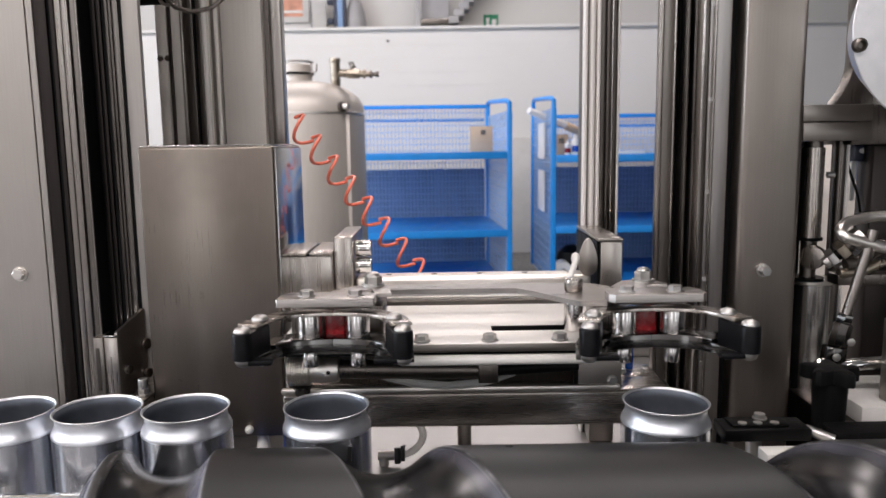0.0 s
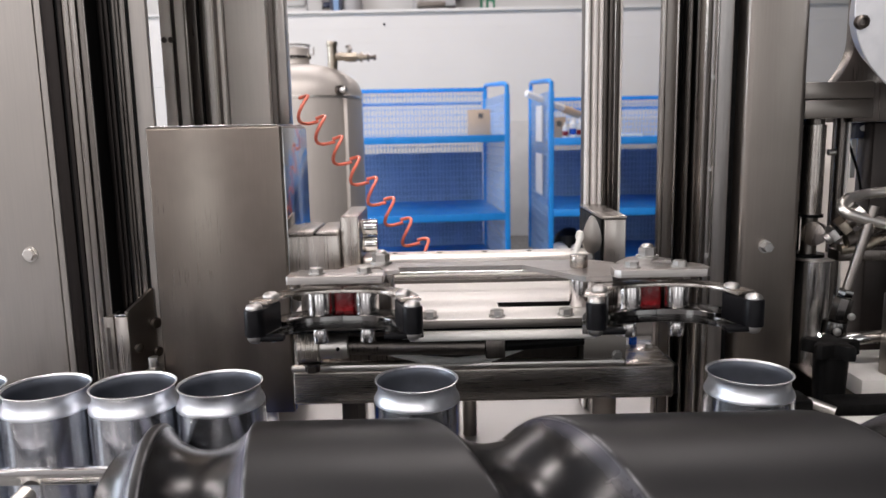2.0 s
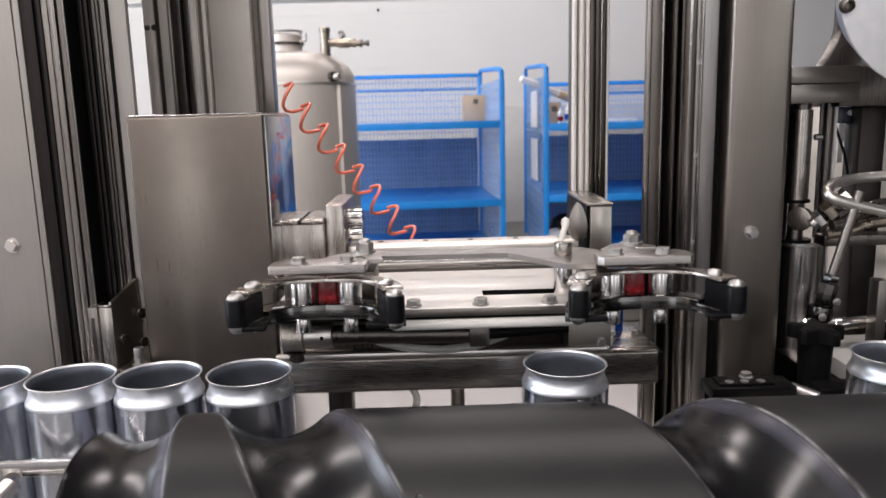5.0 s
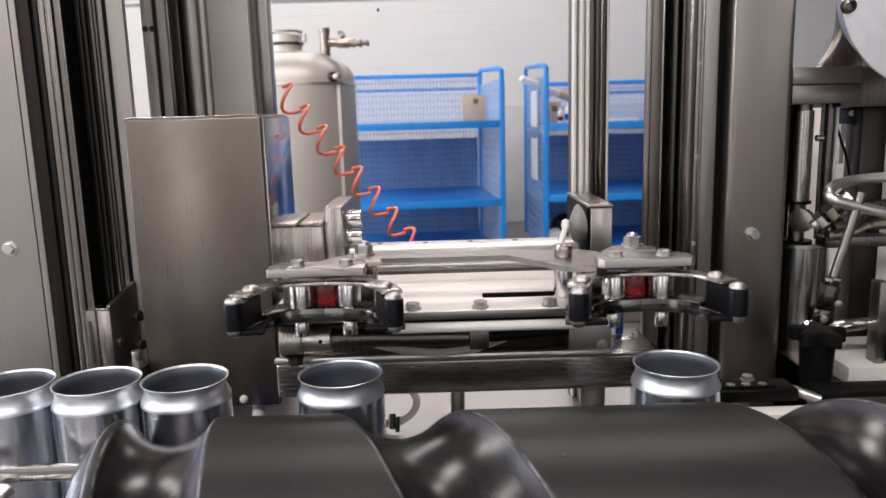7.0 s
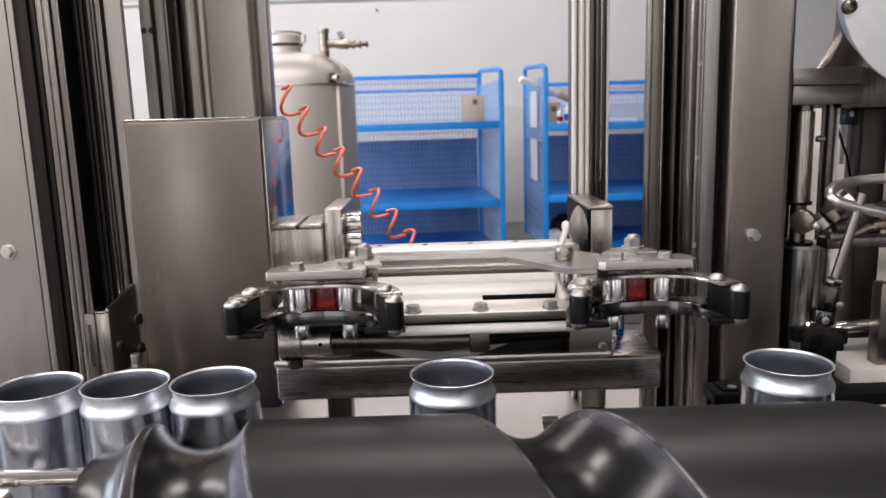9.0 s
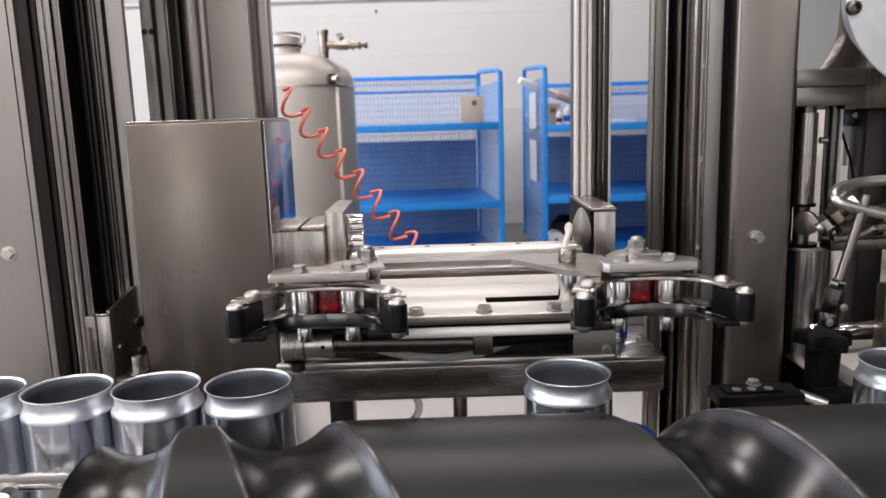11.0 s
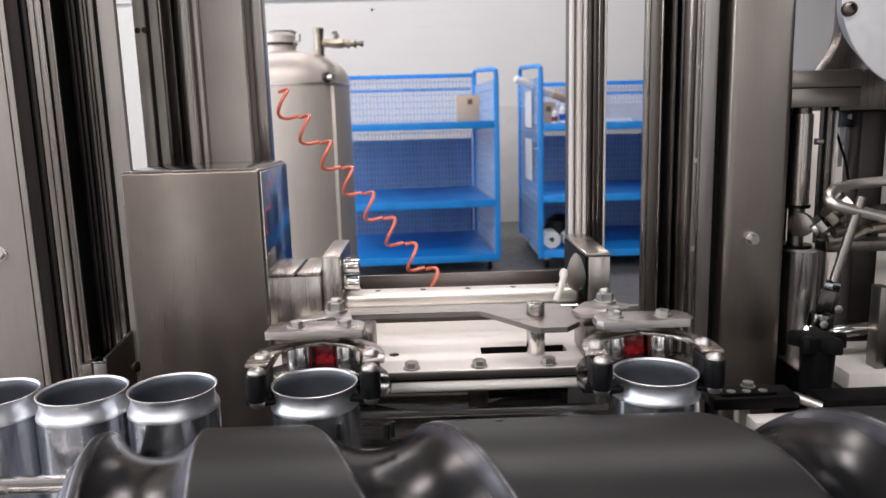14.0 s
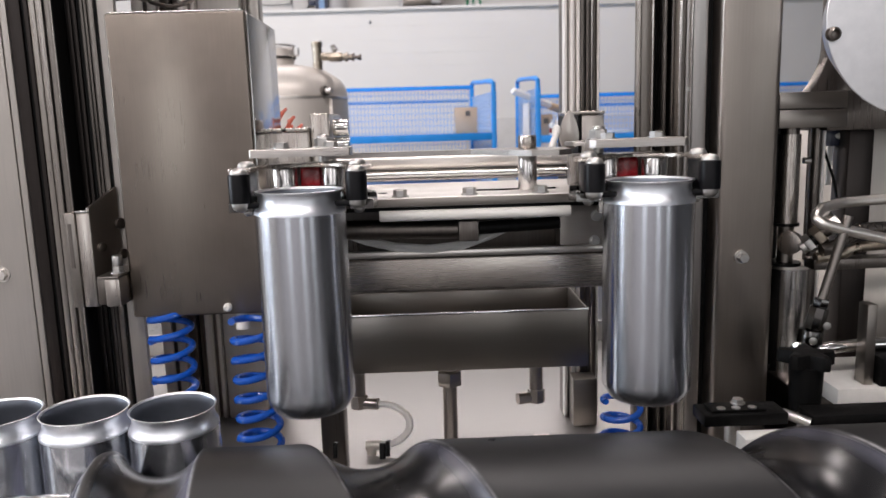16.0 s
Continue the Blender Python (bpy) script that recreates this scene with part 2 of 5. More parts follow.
def screw_plastic():
    """Black plastic: matt on the turned land, polished where the cans rub in the pocket, pale along the worn edge."""
    m, nodes, links, bsdf = nodes_of("black_plastic")
    coords = nodes.new("ShaderNodeTexCoord")
    flat = nodes.new("ShaderNodeVectorMath")
    flat.operation = "MULTIPLY"
    flat.inputs[1].default_value = (0, 1, 1)
    links.new(coords.outputs["Object"], flat.inputs[0])
    size = nodes.new("ShaderNodeVectorMath")
    size.operation = "LENGTH"
    links.new(flat.outputs["Vector"], size.inputs[0])
    radius = size.outputs["Value"]
    worn = nodes.new("ShaderNodeMath")
    worn.operation = "MULTIPLY"
    links.new(ramp(nodes, links, radius, 0, 1, 0.07375, 0.07435), worn.inputs[0])
    links.new(ramp(nodes, links, radius, 1, 0, 0.07455, 0.07490), worn.inputs[1])
    patchy = nodes.new("ShaderNodeMath")
    patchy.operation = "MULTIPLY"
    links.new(worn.outputs[0], patchy.inputs[0])
    links.new(ramp(nodes, links, grain(nodes, links, (1, 1, 1), 60.0), 0.0, 0.30, 0.40, 0.62), patchy.inputs[1])
    lathe_marks = grain(nodes, links, (1, 0.04, 0.04), 900.0)
    scuffs = grain(nodes, links, (1, 1, 1), 26.0, 5.0)
    base = blend(nodes, links, ramp(nodes, links, scuffs, 0, 1, 0.35, 0.75), (0.0050, 0.0050, 0.0056), (0.0085, 0.0083, 0.0085))
    # the flank that the cans rub: pale scuffing, with a bluish reflection painted in
    axes = nodes.new("ShaderNodeSeparateXYZ")
    links.new(coords.outputs["Normal"], axes.inputs["Vector"])
    rubbed = nodes.new("ShaderNodeMath")
    rubbed.operation = "MULTIPLY"
    links.new(ramp(nodes, links, axes.outputs["X"], 1, 0, -0.92, -0.50), rubbed.inputs[0])
    links.new(ramp(nodes, links, radius, 1, 0, 0.0730, 0.0746), rubbed.inputs[1])
    scuff_sheen = nodes.new("ShaderNodeMath")
    scuff_sheen.operation = "MULTIPLY"
    links.new(rubbed.outputs[0], scuff_sheen.inputs[0])
    links.new(ramp(nodes, links, grain(nodes, links, (1, 1, 1), 34.0, 5.0), 0.45, 1.0, 0.35, 0.6), scuff_sheen.inputs[1])
    base = blend(nodes, links, scuff_sheen.outputs[0], base, (0.17, 0.17, 0.215))
    links.new(blend(nodes, links, patchy.outputs[0], base, (0.62, 0.62, 0.64)), bsdf.inputs["Base Color"])
    gloss = nodes.new("ShaderNodeMath")
    gloss.operation = "ADD"
    links.new(ramp(nodes, links, radius, 0.255, 0.44, 0.0725, 0.0748), gloss.inputs[0])
    links.new(ramp(nodes, links, scuffs, -0.015, 0.02), gloss.inputs[1])
    links.new(gloss.outputs[0], bsdf.inputs["Roughness"])
    links.new(ramp(nodes, links, radius, 0.50, 0.45, 0.0725, 0.0748), bsdf.inputs["Specular IOR Level"])
    b = nodes.new("ShaderNodeBump")
    b.inputs["Strength"].default_value = 0.02
    b.inputs["Distance"].default_value = 0.0004
    links.new(lathe_marks, b.inputs["Height"])
    links.new(b.outputs["Normal"], bsdf.inputs["Normal"])
    return m


PLASTIC = screw_plastic()


def clear_hose():
    m, nodes, links, bsdf = nodes_of("translucent_hose")
    tint = ramp(nodes, links, grain(nodes, links, (1, 1, 1), 80.0), 0, 1)
    links.new(blend(nodes, links, tint, (0.90, 0.89, 0.86), (0.95, 0.95, 0.93)), bsdf.inputs["Base Color"])
    bsdf.inputs["Roughness"].default_value = 0.3
    bsdf.inputs["Transmission Weight"].default_value = 0.55
    bsdf.inputs["IOR"].default_value = 1.25
    return m


CLEAR_HOSE = clear_hose()
WATER = bpy.data.materials.new("water_bead")
WATER.use_nodes = True
WATER.node_tree.nodes["Principled BSDF"].inputs["Base Color"].default_value = (0.9, 0.92, 0.95, 1)
WATER.node_tree.nodes["Principled BSDF"].inputs["Roughness"].default_value = 0.04
WATER.node_tree.nodes["Principled BSDF"].inputs["Transmission Weight"].default_value = 0.9
WATER.node_tree.nodes["Principled BSDF"].inputs["IOR"].default_value = 1.33


# ---- mesh builders ----
def bm_box(bm, x0, x1, y0, y1, z0, z1, bev=0.0, seg=2):
    m = Matrix.Translation(((x0 + x1) / 2, (y0 + y1) / 2, (z0 + z1) / 2)) @ Matrix.Diagonal((x1 - x0, y1 - y0, z1 - z0, 1))
    old = set(bm.faces)
    made = bmesh.ops.create_cube(bm, size=1.0, matrix=m)
    if bev > 0:
        edges = list({e for v in made["verts"] for e in v.link_edges})
        bmesh.ops.bevel(bm, geom=edges, offset=bev, segments=seg, affect="EDGES", profile=0.5)
    keep_flat(bm, [f for f in bm.faces if f not in old])
    return bm


def keep_flat(bm, faces):
    """Level and upright faces keep their own shading beside rounded edges."""
    mark = bm.faces.layers.int["flat"]
    for f in faces:
        f.normal_update()
        if max(abs(c) for c in f.normal) > 0.9995:
            f[mark] = 1


def aim(a, b):
    a, b = Vector(a), Vector(b)
    return Matrix.Translation((a + b) / 2) @ (b - a).to_track_quat("Z", "Y").to_matrix().to_4x4(), (b - a).length


def bm_cyl(bm, a, b, r, r2=None, seg=24, bev=0.0):
    m, length = aim(a, b)
    made = bmesh.ops.create_cone(bm, cap_ends=True, segments=seg, radius1=r, radius2=r if r2 is None else r2, depth=length, matrix=m)
    mark = bm.faces.layers.int["flat"]
    for f in {f for v in made["verts"] for f in v.link_faces}:
        if len(f.verts) > 4:
            f[mark] = 1
    if bev > 0:
        rims = list({e for v in made["verts"] for e in v.link_edges if any(len(f.verts) > 4 for f in e.link_faces)})
        bmesh.ops.bevel(bm, geom=rims, offset=bev, segments=2, affect="EDGES", profile=0.5)
    return bm


def bm_lathe(bm, profile, m=None, seg=40, mats=None):
    """Turns (radius, height) pairs round the local z axis."""
    m = m or Matrix.Identity(4)
    mark = bm.faces.layers.int["flat"]
    level = [abs(p[1] - q[1]) < 1e-9 for p, q in zip(profile, profile[1:])]
    rings = []
    for r, z in profile:
        if r < 1e-6:
            rings.append([bm.verts.new(m @ Vector((0, 0, z)))])
        else:
            rings.append([bm.verts.new(m @ Vector((r * math.cos(2 * math.pi * i / seg), r * math.sin(2 * math.pi * i / seg), z))) for i in range(seg)])
    for n, (a, b) in enumerate(zip(rings, rings[1:])):
        for i in range(seg):
            j = (i + 1) % seg
            if len(a) == 1 and len(b) == 1:
                continue
            loop = [a[0], b[i], b[j]] if len(a) == 1 else [a[i], a[j], b[0]] if len(b) == 1 else [a[i], a[j], b[j], b[i]]
            f = bm.faces.new(loop)
            if level[n]:
                f[mark] = 1
            if mats:
                f.material_index = mats[n]
    return bm


def bm_tube(bm, points, r, seg=8):
    points = [Vector(p) for p in points]
    rings, side = [], None
    for i, p in enumerate(points):
        d = (points[min(i + 1, len(points) - 1)] - points[max(i - 1, 0)]).normalized()
        if side is None:
            side = d.orthogonal().normalized()
        side = (side - d * side.dot(d)).normalized()
        up = d.cross(side)
        rings.append([bm.verts.new(p + r * (math.cos(2 * math.pi * k / seg) * side + math.sin(2 * math.pi * k / seg) * up)) for k in range(seg)])
    for a, b in zip(rings, rings[1:]):
        for k in range(seg):
            bm.faces.new((a[k], a[(k + 1) % seg], b[(k + 1) % seg], b[k]))
    bm.faces.new(rings[0][::-1])
    bm.faces.new(rings[-1])
    return bm


def bm_plate(bm, outline, z0, z1, holes=(), bev=0.0):
    """A flat plate of that outline (x, y), with holes, from z0 up to z1."""
    edges = []
    for loop in (outline, *holes):
        vs = [bm.verts.new((x, y, z0)) for x, y in loop]
        edges += [bm.edges.new((vs[i], vs[(i + 1) % len(vs)])) for i in range(len(vs))]
    made = bmesh.ops.triangle_fill(bm, edges=edges, use_beauty=True, use_dissolve=False)
    faces = [g for g in made["geom"] if isinstance(g, bmesh.types.BMFace)]
    up = bmesh.ops.extrude_face_region(bm, geom=faces)
    verts = [g for g in up["geom"] if isinstance(g, bmesh.types.BMVert)]
    bmesh.ops.translate(bm, vec=(0, 0, z1 - z0), verts=verts)
    if bev > 0:
        bmesh.ops.recalc_face_normals(bm, faces=bm.faces)
        rim = [e for v in verts for e in v.link_edges if len(e.link_faces) == 2 and abs(e.verts[0].co.z - e.verts[1].co.z) < 1e-7 and e.calc_face_angle(0) > 0.8]
        bmesh.ops.bevel(bm, geom=list(set(rim)), offset=bev, segments=2, affect="EDGES", profile=0.5)
    keep_flat(bm, [f for f in bm.faces if abs(f.normal.z) > 0.9])
    return bm


def bm_hex(bm, x, y, z, r, h, axis="z", washer=True):
    """A hexagon bolt head with a washer and a chamfered top, that stands on (x, y, z)."""
    turn = {"z": Matrix.Identity(4), "-y": pose(0, 0, 0, 90), "x": pose(0, 0, 0, 0, 90), "-x": pose(0, 0, 0, 0, -90), "-z": pose(0, 0, 0, 180)}[axis]
    m = Matrix.Translation((x, y, z)) @ turn
    if washer:
        bm_lathe(bm, [(0, 0), (r * 1.25, 0), (r * 1.25, h * 0.2), (0, h * 0.2)], m, 20)
    bm_lathe(bm, [(0, h * 0.2), (r, h * 0.2), (r, h * 0.9), (r * 0.86, h), (0, h)], m, 6)
    return bm


def bm_dome(bm, x, y, z, r, h, axis="z"):
    """A button-head or acorn nut that stands on (x, y, z)."""
    turn = {"z": Matrix.Identity(4), "-z": pose(0, 0, 0, 180), "-y": pose(0, 0, 0, 90), "x": pose(0, 0, 0, 0, 90)}[axis]
    prof = [(0, 0), (r * 1.05, 0), (r * 1.05, h * 0.25), (r * 0.98, h * 0.5), (r * 0.8, h * 0.78), (r * 0.5, h * 0.95), (r * 0.36, h), (r * 0.30, h * 0.75), (0, h * 0.75)]
    return bm_lathe(bm, prof, Matrix.Translation((x, y, z)) @ turn, 20)


def finish(name, bm, materials, smooth=True, angle=32):
    bmesh.ops.recalc_face_normals(bm, faces=bm.faces)
    mark = bm.faces.layers.int["flat"]
    soft = [f[mark] == 0 for f in bm.faces]
    bm.faces.layers.int.remove(mark)
    me = bpy.data.meshes.new(name)
    bm.to_mesh(me)
    bm.free()
    for m in materials if isinstance(materials, (list, tuple)) else [materials]:
        me.materials.append(m)
    if smooth:
        me.polygons.foreach_set("use_smooth", soft)
        me.set_sharp_from_angle(angle=radians(angle))
    return me


def part(name, bm, material, parent=None, label="", at=None):
    ob = new(name, finish(name, bm, material))
    if parent:
        ob.parent = parent
    if at is not None:
        ob.matrix_basis = at
    return tagged(ob, label)


def B():
    bm = bmesh.new()
    bm.faces.layers.int.new("flat")
    return bm


def thing(name, label, category, at=None, group="", kind=""):
    ob = new(name)
    ob.empty_display_size = 0.02
    if at is not None:
        ob.matrix_basis = at
    return tagged(ob, label, category, group, kind)


def whole(name, bm, material, label, category, group="", kind="", at=None):
    return tagged(part(name, bm, material, None, "", at), label, category, group, kind)


def box_part(name, dims, material, parent, label="", bev=0.001):
    return part(name, bm_box(B(), *dims, bev), material, parent, label)


# ---- the room ----
ROOM = (-7.0, 7.0, -5.0, 12.0)


def build_room():
    x0, x1, y0, y1 = ROOM
    whole("floor", bm_box(B(), x0, x1, y0, y1, FLOOR_Z - 0.1, FLOOR_Z), CONCRETE, "grey polished concrete factory floor", "floor", kind="structure")
    whole("ceiling", bm_box(B(), x0, x1, y0, y1, CEIL_Z, CEIL_Z + 0.15), CEILING_PAINT, "grey painted factory ceiling", "ceiling", kind="structure")
    # side and rear walls are unseen; their greys shape the steel's reflections
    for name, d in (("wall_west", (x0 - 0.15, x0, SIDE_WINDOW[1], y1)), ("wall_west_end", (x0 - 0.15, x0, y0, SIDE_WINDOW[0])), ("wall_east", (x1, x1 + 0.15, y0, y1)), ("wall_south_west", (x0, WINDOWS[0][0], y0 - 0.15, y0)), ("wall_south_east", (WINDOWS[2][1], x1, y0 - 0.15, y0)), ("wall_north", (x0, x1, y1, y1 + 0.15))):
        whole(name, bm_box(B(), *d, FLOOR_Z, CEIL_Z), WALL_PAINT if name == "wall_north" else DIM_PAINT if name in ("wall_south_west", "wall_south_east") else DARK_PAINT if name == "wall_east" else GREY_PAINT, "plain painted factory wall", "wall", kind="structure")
    opening = thing("wall_south", "plain painted factory wall with three window openings", "wall", kind="structure")
    a, b = WINDOWS[0][0] + 0.002, WINDOWS[2][1] - 0.002
    box_part("parapet", (a, b, y0 - 0.15, y0, FLOOR_Z, SILL), DIM_PAINT, opening, bev=0)
    box_part("lintel", (a, b, y0 - 0.15, y0, HEAD_Z, CEIL_Z), DIM_PAINT, opening, bev=0)
    for (_, p0), (p1, _) in zip(WINDOWS, WINDOWS[1:]):
        box_part("pier", (p0, p1, y0 - 0.15, y0, SILL + 0.002, HEAD_Z - 0.002), DIM_PAINT, opening, bev=0)
    side = thing("wall_west_middle", "plain painted factory wall with a window opening", "wall", kind="structure")
    for name, z0, z1 in (("parapet", FLOOR_Z, SIDE_WINDOW[2]), ("lintel", SIDE_WINDOW[3], CEIL_Z)):
        box_part(name, (x0 - 0.15, x0, SIDE_WINDOW[0] + 0.002, SIDE_WINDOW[1] - 0.002, z0, z1), GREY_PAINT, side, bev=0)
    # partition of sandwich panels with shallow grooves, and its capping
    part_wall = thing("wall_partition", "white sandwich panel partition wall with fine grooves", "wall", kind="structure")
    top = 1.628
    z = FLOOR_Z
    while z < top - 0.01:
        h = min(0.15, top - z)
        box_part("panel", (-5.5, 5.5, 8.2, 8.3, z + 0.0013, z + h), WALL_PAINT, part_wall, bev=0)
        z += h
    box_part("core", (-5.5, 5.5, 8.205, 8.29, FLOOR_Z, top - 0.01), WALL_PAINT, part_wall)
    whole("trim", bm_box(B(), -5.5, 5.5, 8.16, 8.36, top + 0.002, top + 0.035, 0.004), WALL_PAINT, "white capping strip on the partition wall", "trim", kind="structure")
    part("cover_plug", bm_cyl(B(), (-0.60, 8.2, 1.505), (-0.60, 8.19, 1.505), 0.014), BLACK, part_wall)
    # grey plinth along the partition
    whole("baseboard", bm_box(B(), 0.45, 5.5, 8.17, 8.198, FLOOR_Z, 0.40, 0.003), GREY_PAINT, "grey lower lining of the partition wall", "wall lining", kind="structure")
    # the upper floor behind the partition
    whole("wall_upper", bm_box(B(), -6.5, 6.5, 8.9, 9.0, FLOOR_Z, CEIL_Z), WALL_PAINT, "white wall behind the partition", "wall", kind="structure")
    sign = thing("exit_sign", "green emergency exit sign on a white wall", "sign")
    box_part("plate", (0.53, 0.71, 8.885, 8.9, 1.70, 1.90), GREEN, sign, bev=0.002)
    box_part("arrow", (0.56, 0.60, 8.878, 8.884, 1.77, 1.86), PAPER, sign, bev=0.001)
    box_part("pictogram", (0.63, 0.685, 8.878, 8.884, 1.74, 1.84), PAPER, sign, bev=0.001)
    stairs = thing("staircase", "grey steel staircase behind the partition wall", "staircase")
    box_part("landing", (-0.23, 0.10, 8.50, 8.80, 1.735, 1.797), STEEL_DARK, stairs, bev=0.003)
    box_part("stair_post", (-0.284, -0.234, 8.50, 8.56, FLOOR_Z, 2.9), DIM_PAINT, stairs)
    box_part("side_panel", (-0.22, 0.10, 8.60, 8.62, 1.7975, 2.6), DIM_PAINT, stairs, bev=0.002)
    for i in range(9):
        box_part("step", (0.102 + 0.060 * i, 0.22 + 0.060 * i, 8.50, 8.80, 1.745 + 0.080 * i, 1.824 + 0.080 * i), DIM_PAINT, stairs, bev=0.003)
    box_part("stair_leg", (0.13, 0.17, 8.64, 8.68, FLOOR_Z, 1.7448), STEEL_DARK, stairs)
    poster = thing("framed_poster", "white framed poster with an orange-pink print", "picture")
    box_part("frame", (-2.45, -1.600, 8.865, 8.898, 1.835, 2.75), WALL_PAINT, poster, bev=0.003)
    box_part("print", (-2.38, -1.675, 8.858, 8.864, 1.905, 2.68), SALMON, poster, bev=0.001)
    box_part("print_band", (-2.38, -1.675, 8.852, 8.857, 1.945, 1.975), PAPER, poster, bev=0.001)
    board = thing("grey_board", "grey display board leaning behind the partition wall", "board")
    box_part("panel", (-1.545, -1.37, 8.72, 8.75, FLOOR_Z, 2.05), GREY_PAINT, board, bev=0.004)
    box_part("edge_strip", (-1.552, -1.546, 8.715, 8.755, FLOOR_Z, 2.05), NAVY, board, bev=0.001)
    rack = thing("blue_rack", "blue steel rack frame behind the partition wall", "rack")
    for x0, x1, skin in ((-1.265, -1.222, NAVY), (-1.220, -1.156, BLUE_SHEET), (-1.154, -1.115, NAVY)):
        box_part("rack_post", (x0, x1, 8.60, 8.66, FLOOR_Z, 2.9), skin, rack, bev=0.004)
    for z in (1.80, 2.02):
        box_part("rack_bracket", (-1.34, -1.267, 8.60, 8.66, z - 0.03, z + 0.03), NAVY, rack, bev=0.004)
    part("rack_foot", bm_box(B(), -1.345, -1.10, 8.55, 8.71, FLOOR_Z, FLOOR_Z + 0.02), NAVY, rack)
    whole("grey_drum", bm_lathe(B(), [(0, FLOOR_Z), (0.13, FLOOR_Z), (0.13, 1.78), (0.105, 1.95), (0.06, 2.06), (0, 2.09)], pose(-1.02, 8.74, 0), 32), DIM_PAINT, "tall grey round-topped drum behind the partition wall", "drum")
    for lx, ly, _ in LAMP_PLACES:
        lamp = thing("ceiling_light", "long white strip light on the ceiling", "light", group="ceiling strip lights")
        box_part("housing", (lx - LAMP_LENGTH / 2 - 0.05, lx + LAMP_LENGTH / 2 + 0.05, ly - 0.25, ly + 0.25, CEIL_Z - 0.08, CEIL_Z - 0.002), LAMP_GLASS, lamp, bev=0.01)


build_room()


# ---- background: tank and trolleys ----
def build_tank():
    cx, cy = -0.76, 3.6
    tank = thing("storage_tank", "round-topped stainless steel pressure tank on legs", "tank", pose(cx, cy, 0))
    r = 0.335
    dome = [(0, 0.681), (0.10, 0.674), (0.17, 0.661), (0.225, 0.643), (0.27, 0.614), (0.305, 0.588), (0.322, 0.560), (0.332, 0.535), (r, 0.50), (r, -0.62), (0.30, -0.70), (0.20, -0.74), (0, -0.75)]
    part("shell", bm_lathe(B(), dome, None, 64), TANK_STEEL, tank)
    part("weld_seam", bm_lathe(B(), [(r - 0.002, 0.506), (r + 0.003, 0.503), (r + 0.003, 0.491), (r - 0.002, 0.488)], None, 64), MACHINED, tank)
    part("weld_seam", bm_box(B(), 0.262, 0.280, -0.2110, -0.19, -0.6, 0.488, 0.002), TANK_STEEL, tank)
    for a in (45, 135, 225, 315):
        x, y = 0.27 * math.cos(radians(a)), 0.27 * math.sin(radians(a))
        part("leg", bm_cyl(B(), (x, y, FLOOR_Z), (x, y, -0.6), 0.025), TANK_STEEL, tank)
    hatch = part("hatch", bm_lathe(B(), [(0, 0.66), (0.082, 0.66), (0.082, 0.704), (0.090, 0.706), (0.090, 0.722), (0.084, 0.726), (0.084, 0.758), (0.070, 0.768), (0, 0.770)], pose(-0.022, 0, 0), 40), TANK_STEEL, tank)
    part("gasket", bm_lathe(B(), [(0.0905, 0.708), (0.0925, 0.711), (0.0925, 0.718), (0.0905, 0.721)], pose(-0.022, 0, 0), 40), BLACK, hatch)
    part("clamp_ring", bm_lathe(B(), [(0.084, 0.772), (0.090, 0.774), (0.090, 0.780), (0.084, 0.782)], pose(-0.022, 0, 0), 40), STEEL_MID, hatch)
    clamp = B()
    bm_tube(clamp, [(0.064, -0.03, 0.776), (0.064, -0.05, 0.70), (0.070, -0.05, 0.722), (0.092, -0.05, 0.724), (0.094, -0.05, 0.762)], 0.0045)
    part("clamp_handle", clamp, STEEL_MID, hatch)
    pipe = B()
    bm_cyl(pipe, (0.192, -0.05, 0.62), (0.192, -0.05, 0.776), 0.025)
    bm_cyl(pipe, (0.192, -0.05, 0.764), (0.192, -0.05, 0.790), 0.029, bev=0.004)
    bm_cyl(pipe, (0.192, -0.05, 0.672), (0.192, -0.05, 0.684), 0.028, bev=0.003)
    bm_cyl(pipe, (0.212, -0.05, 0.713), (0.262, -0.05, 0.711), 0.021)
    part("outlet_pipe", pipe, BRASS, tank)
    valve = B()
    bm_cyl(valve, (0.256, -0.05, 0.710), (0.322, -0.05, 0.708), 0.025, seg=8, bev=0.004)
    bm_cyl(valve, (0.322, -0.05, 0.708), (0.340, -0.05, 0.708), 0.018)
    bm_cyl(valve, (0.340, -0.05, 0.708), (0.354, -0.05, 0.707), 0.025, seg=6)
    bm_cyl(valve, (0.354, -0.05, 0.707), (0.376, -0.05, 0.706), 0.015)
    part("ball_valve", valve, BRASS, tank)
    tip = B()
    bm_cyl(tip, (0.376, -0.05, 0.706), (0.388, -0.05, 0.706), 0.021, seg=6)
    bm_cyl(tip, (0.388, -0.05, 0.706), (0.410, -0.05, 0.705), 0.010)
    bm_cyl(tip, (0.408, -0.05, 0.705), (0.424, -0.05, 0.705), 0.015)
    part("hose_tail", tip, STEEL_DARK, tank)
    lever = B()
    bm_cyl(lever, (0.280, -0.05, 0.73), (0.280, -0.05, 0.758), 0.011)
    bm_tube(lever, [(0.268, -0.05, 0.762), (0.284, -0.06, 0.764), (0.296, -0.07, 0.742)], 0.009)
    part("valve_lever", lever, STEEL_MID, tank)
    plug = B()
    bm_cyl(plug, (0.236, -0.222, 0.527), (0.256, -0.245, 0.527), 0.026, seg=20, bev=0.003)
    part("side_plug", plug, STEEL_DARK, tank)
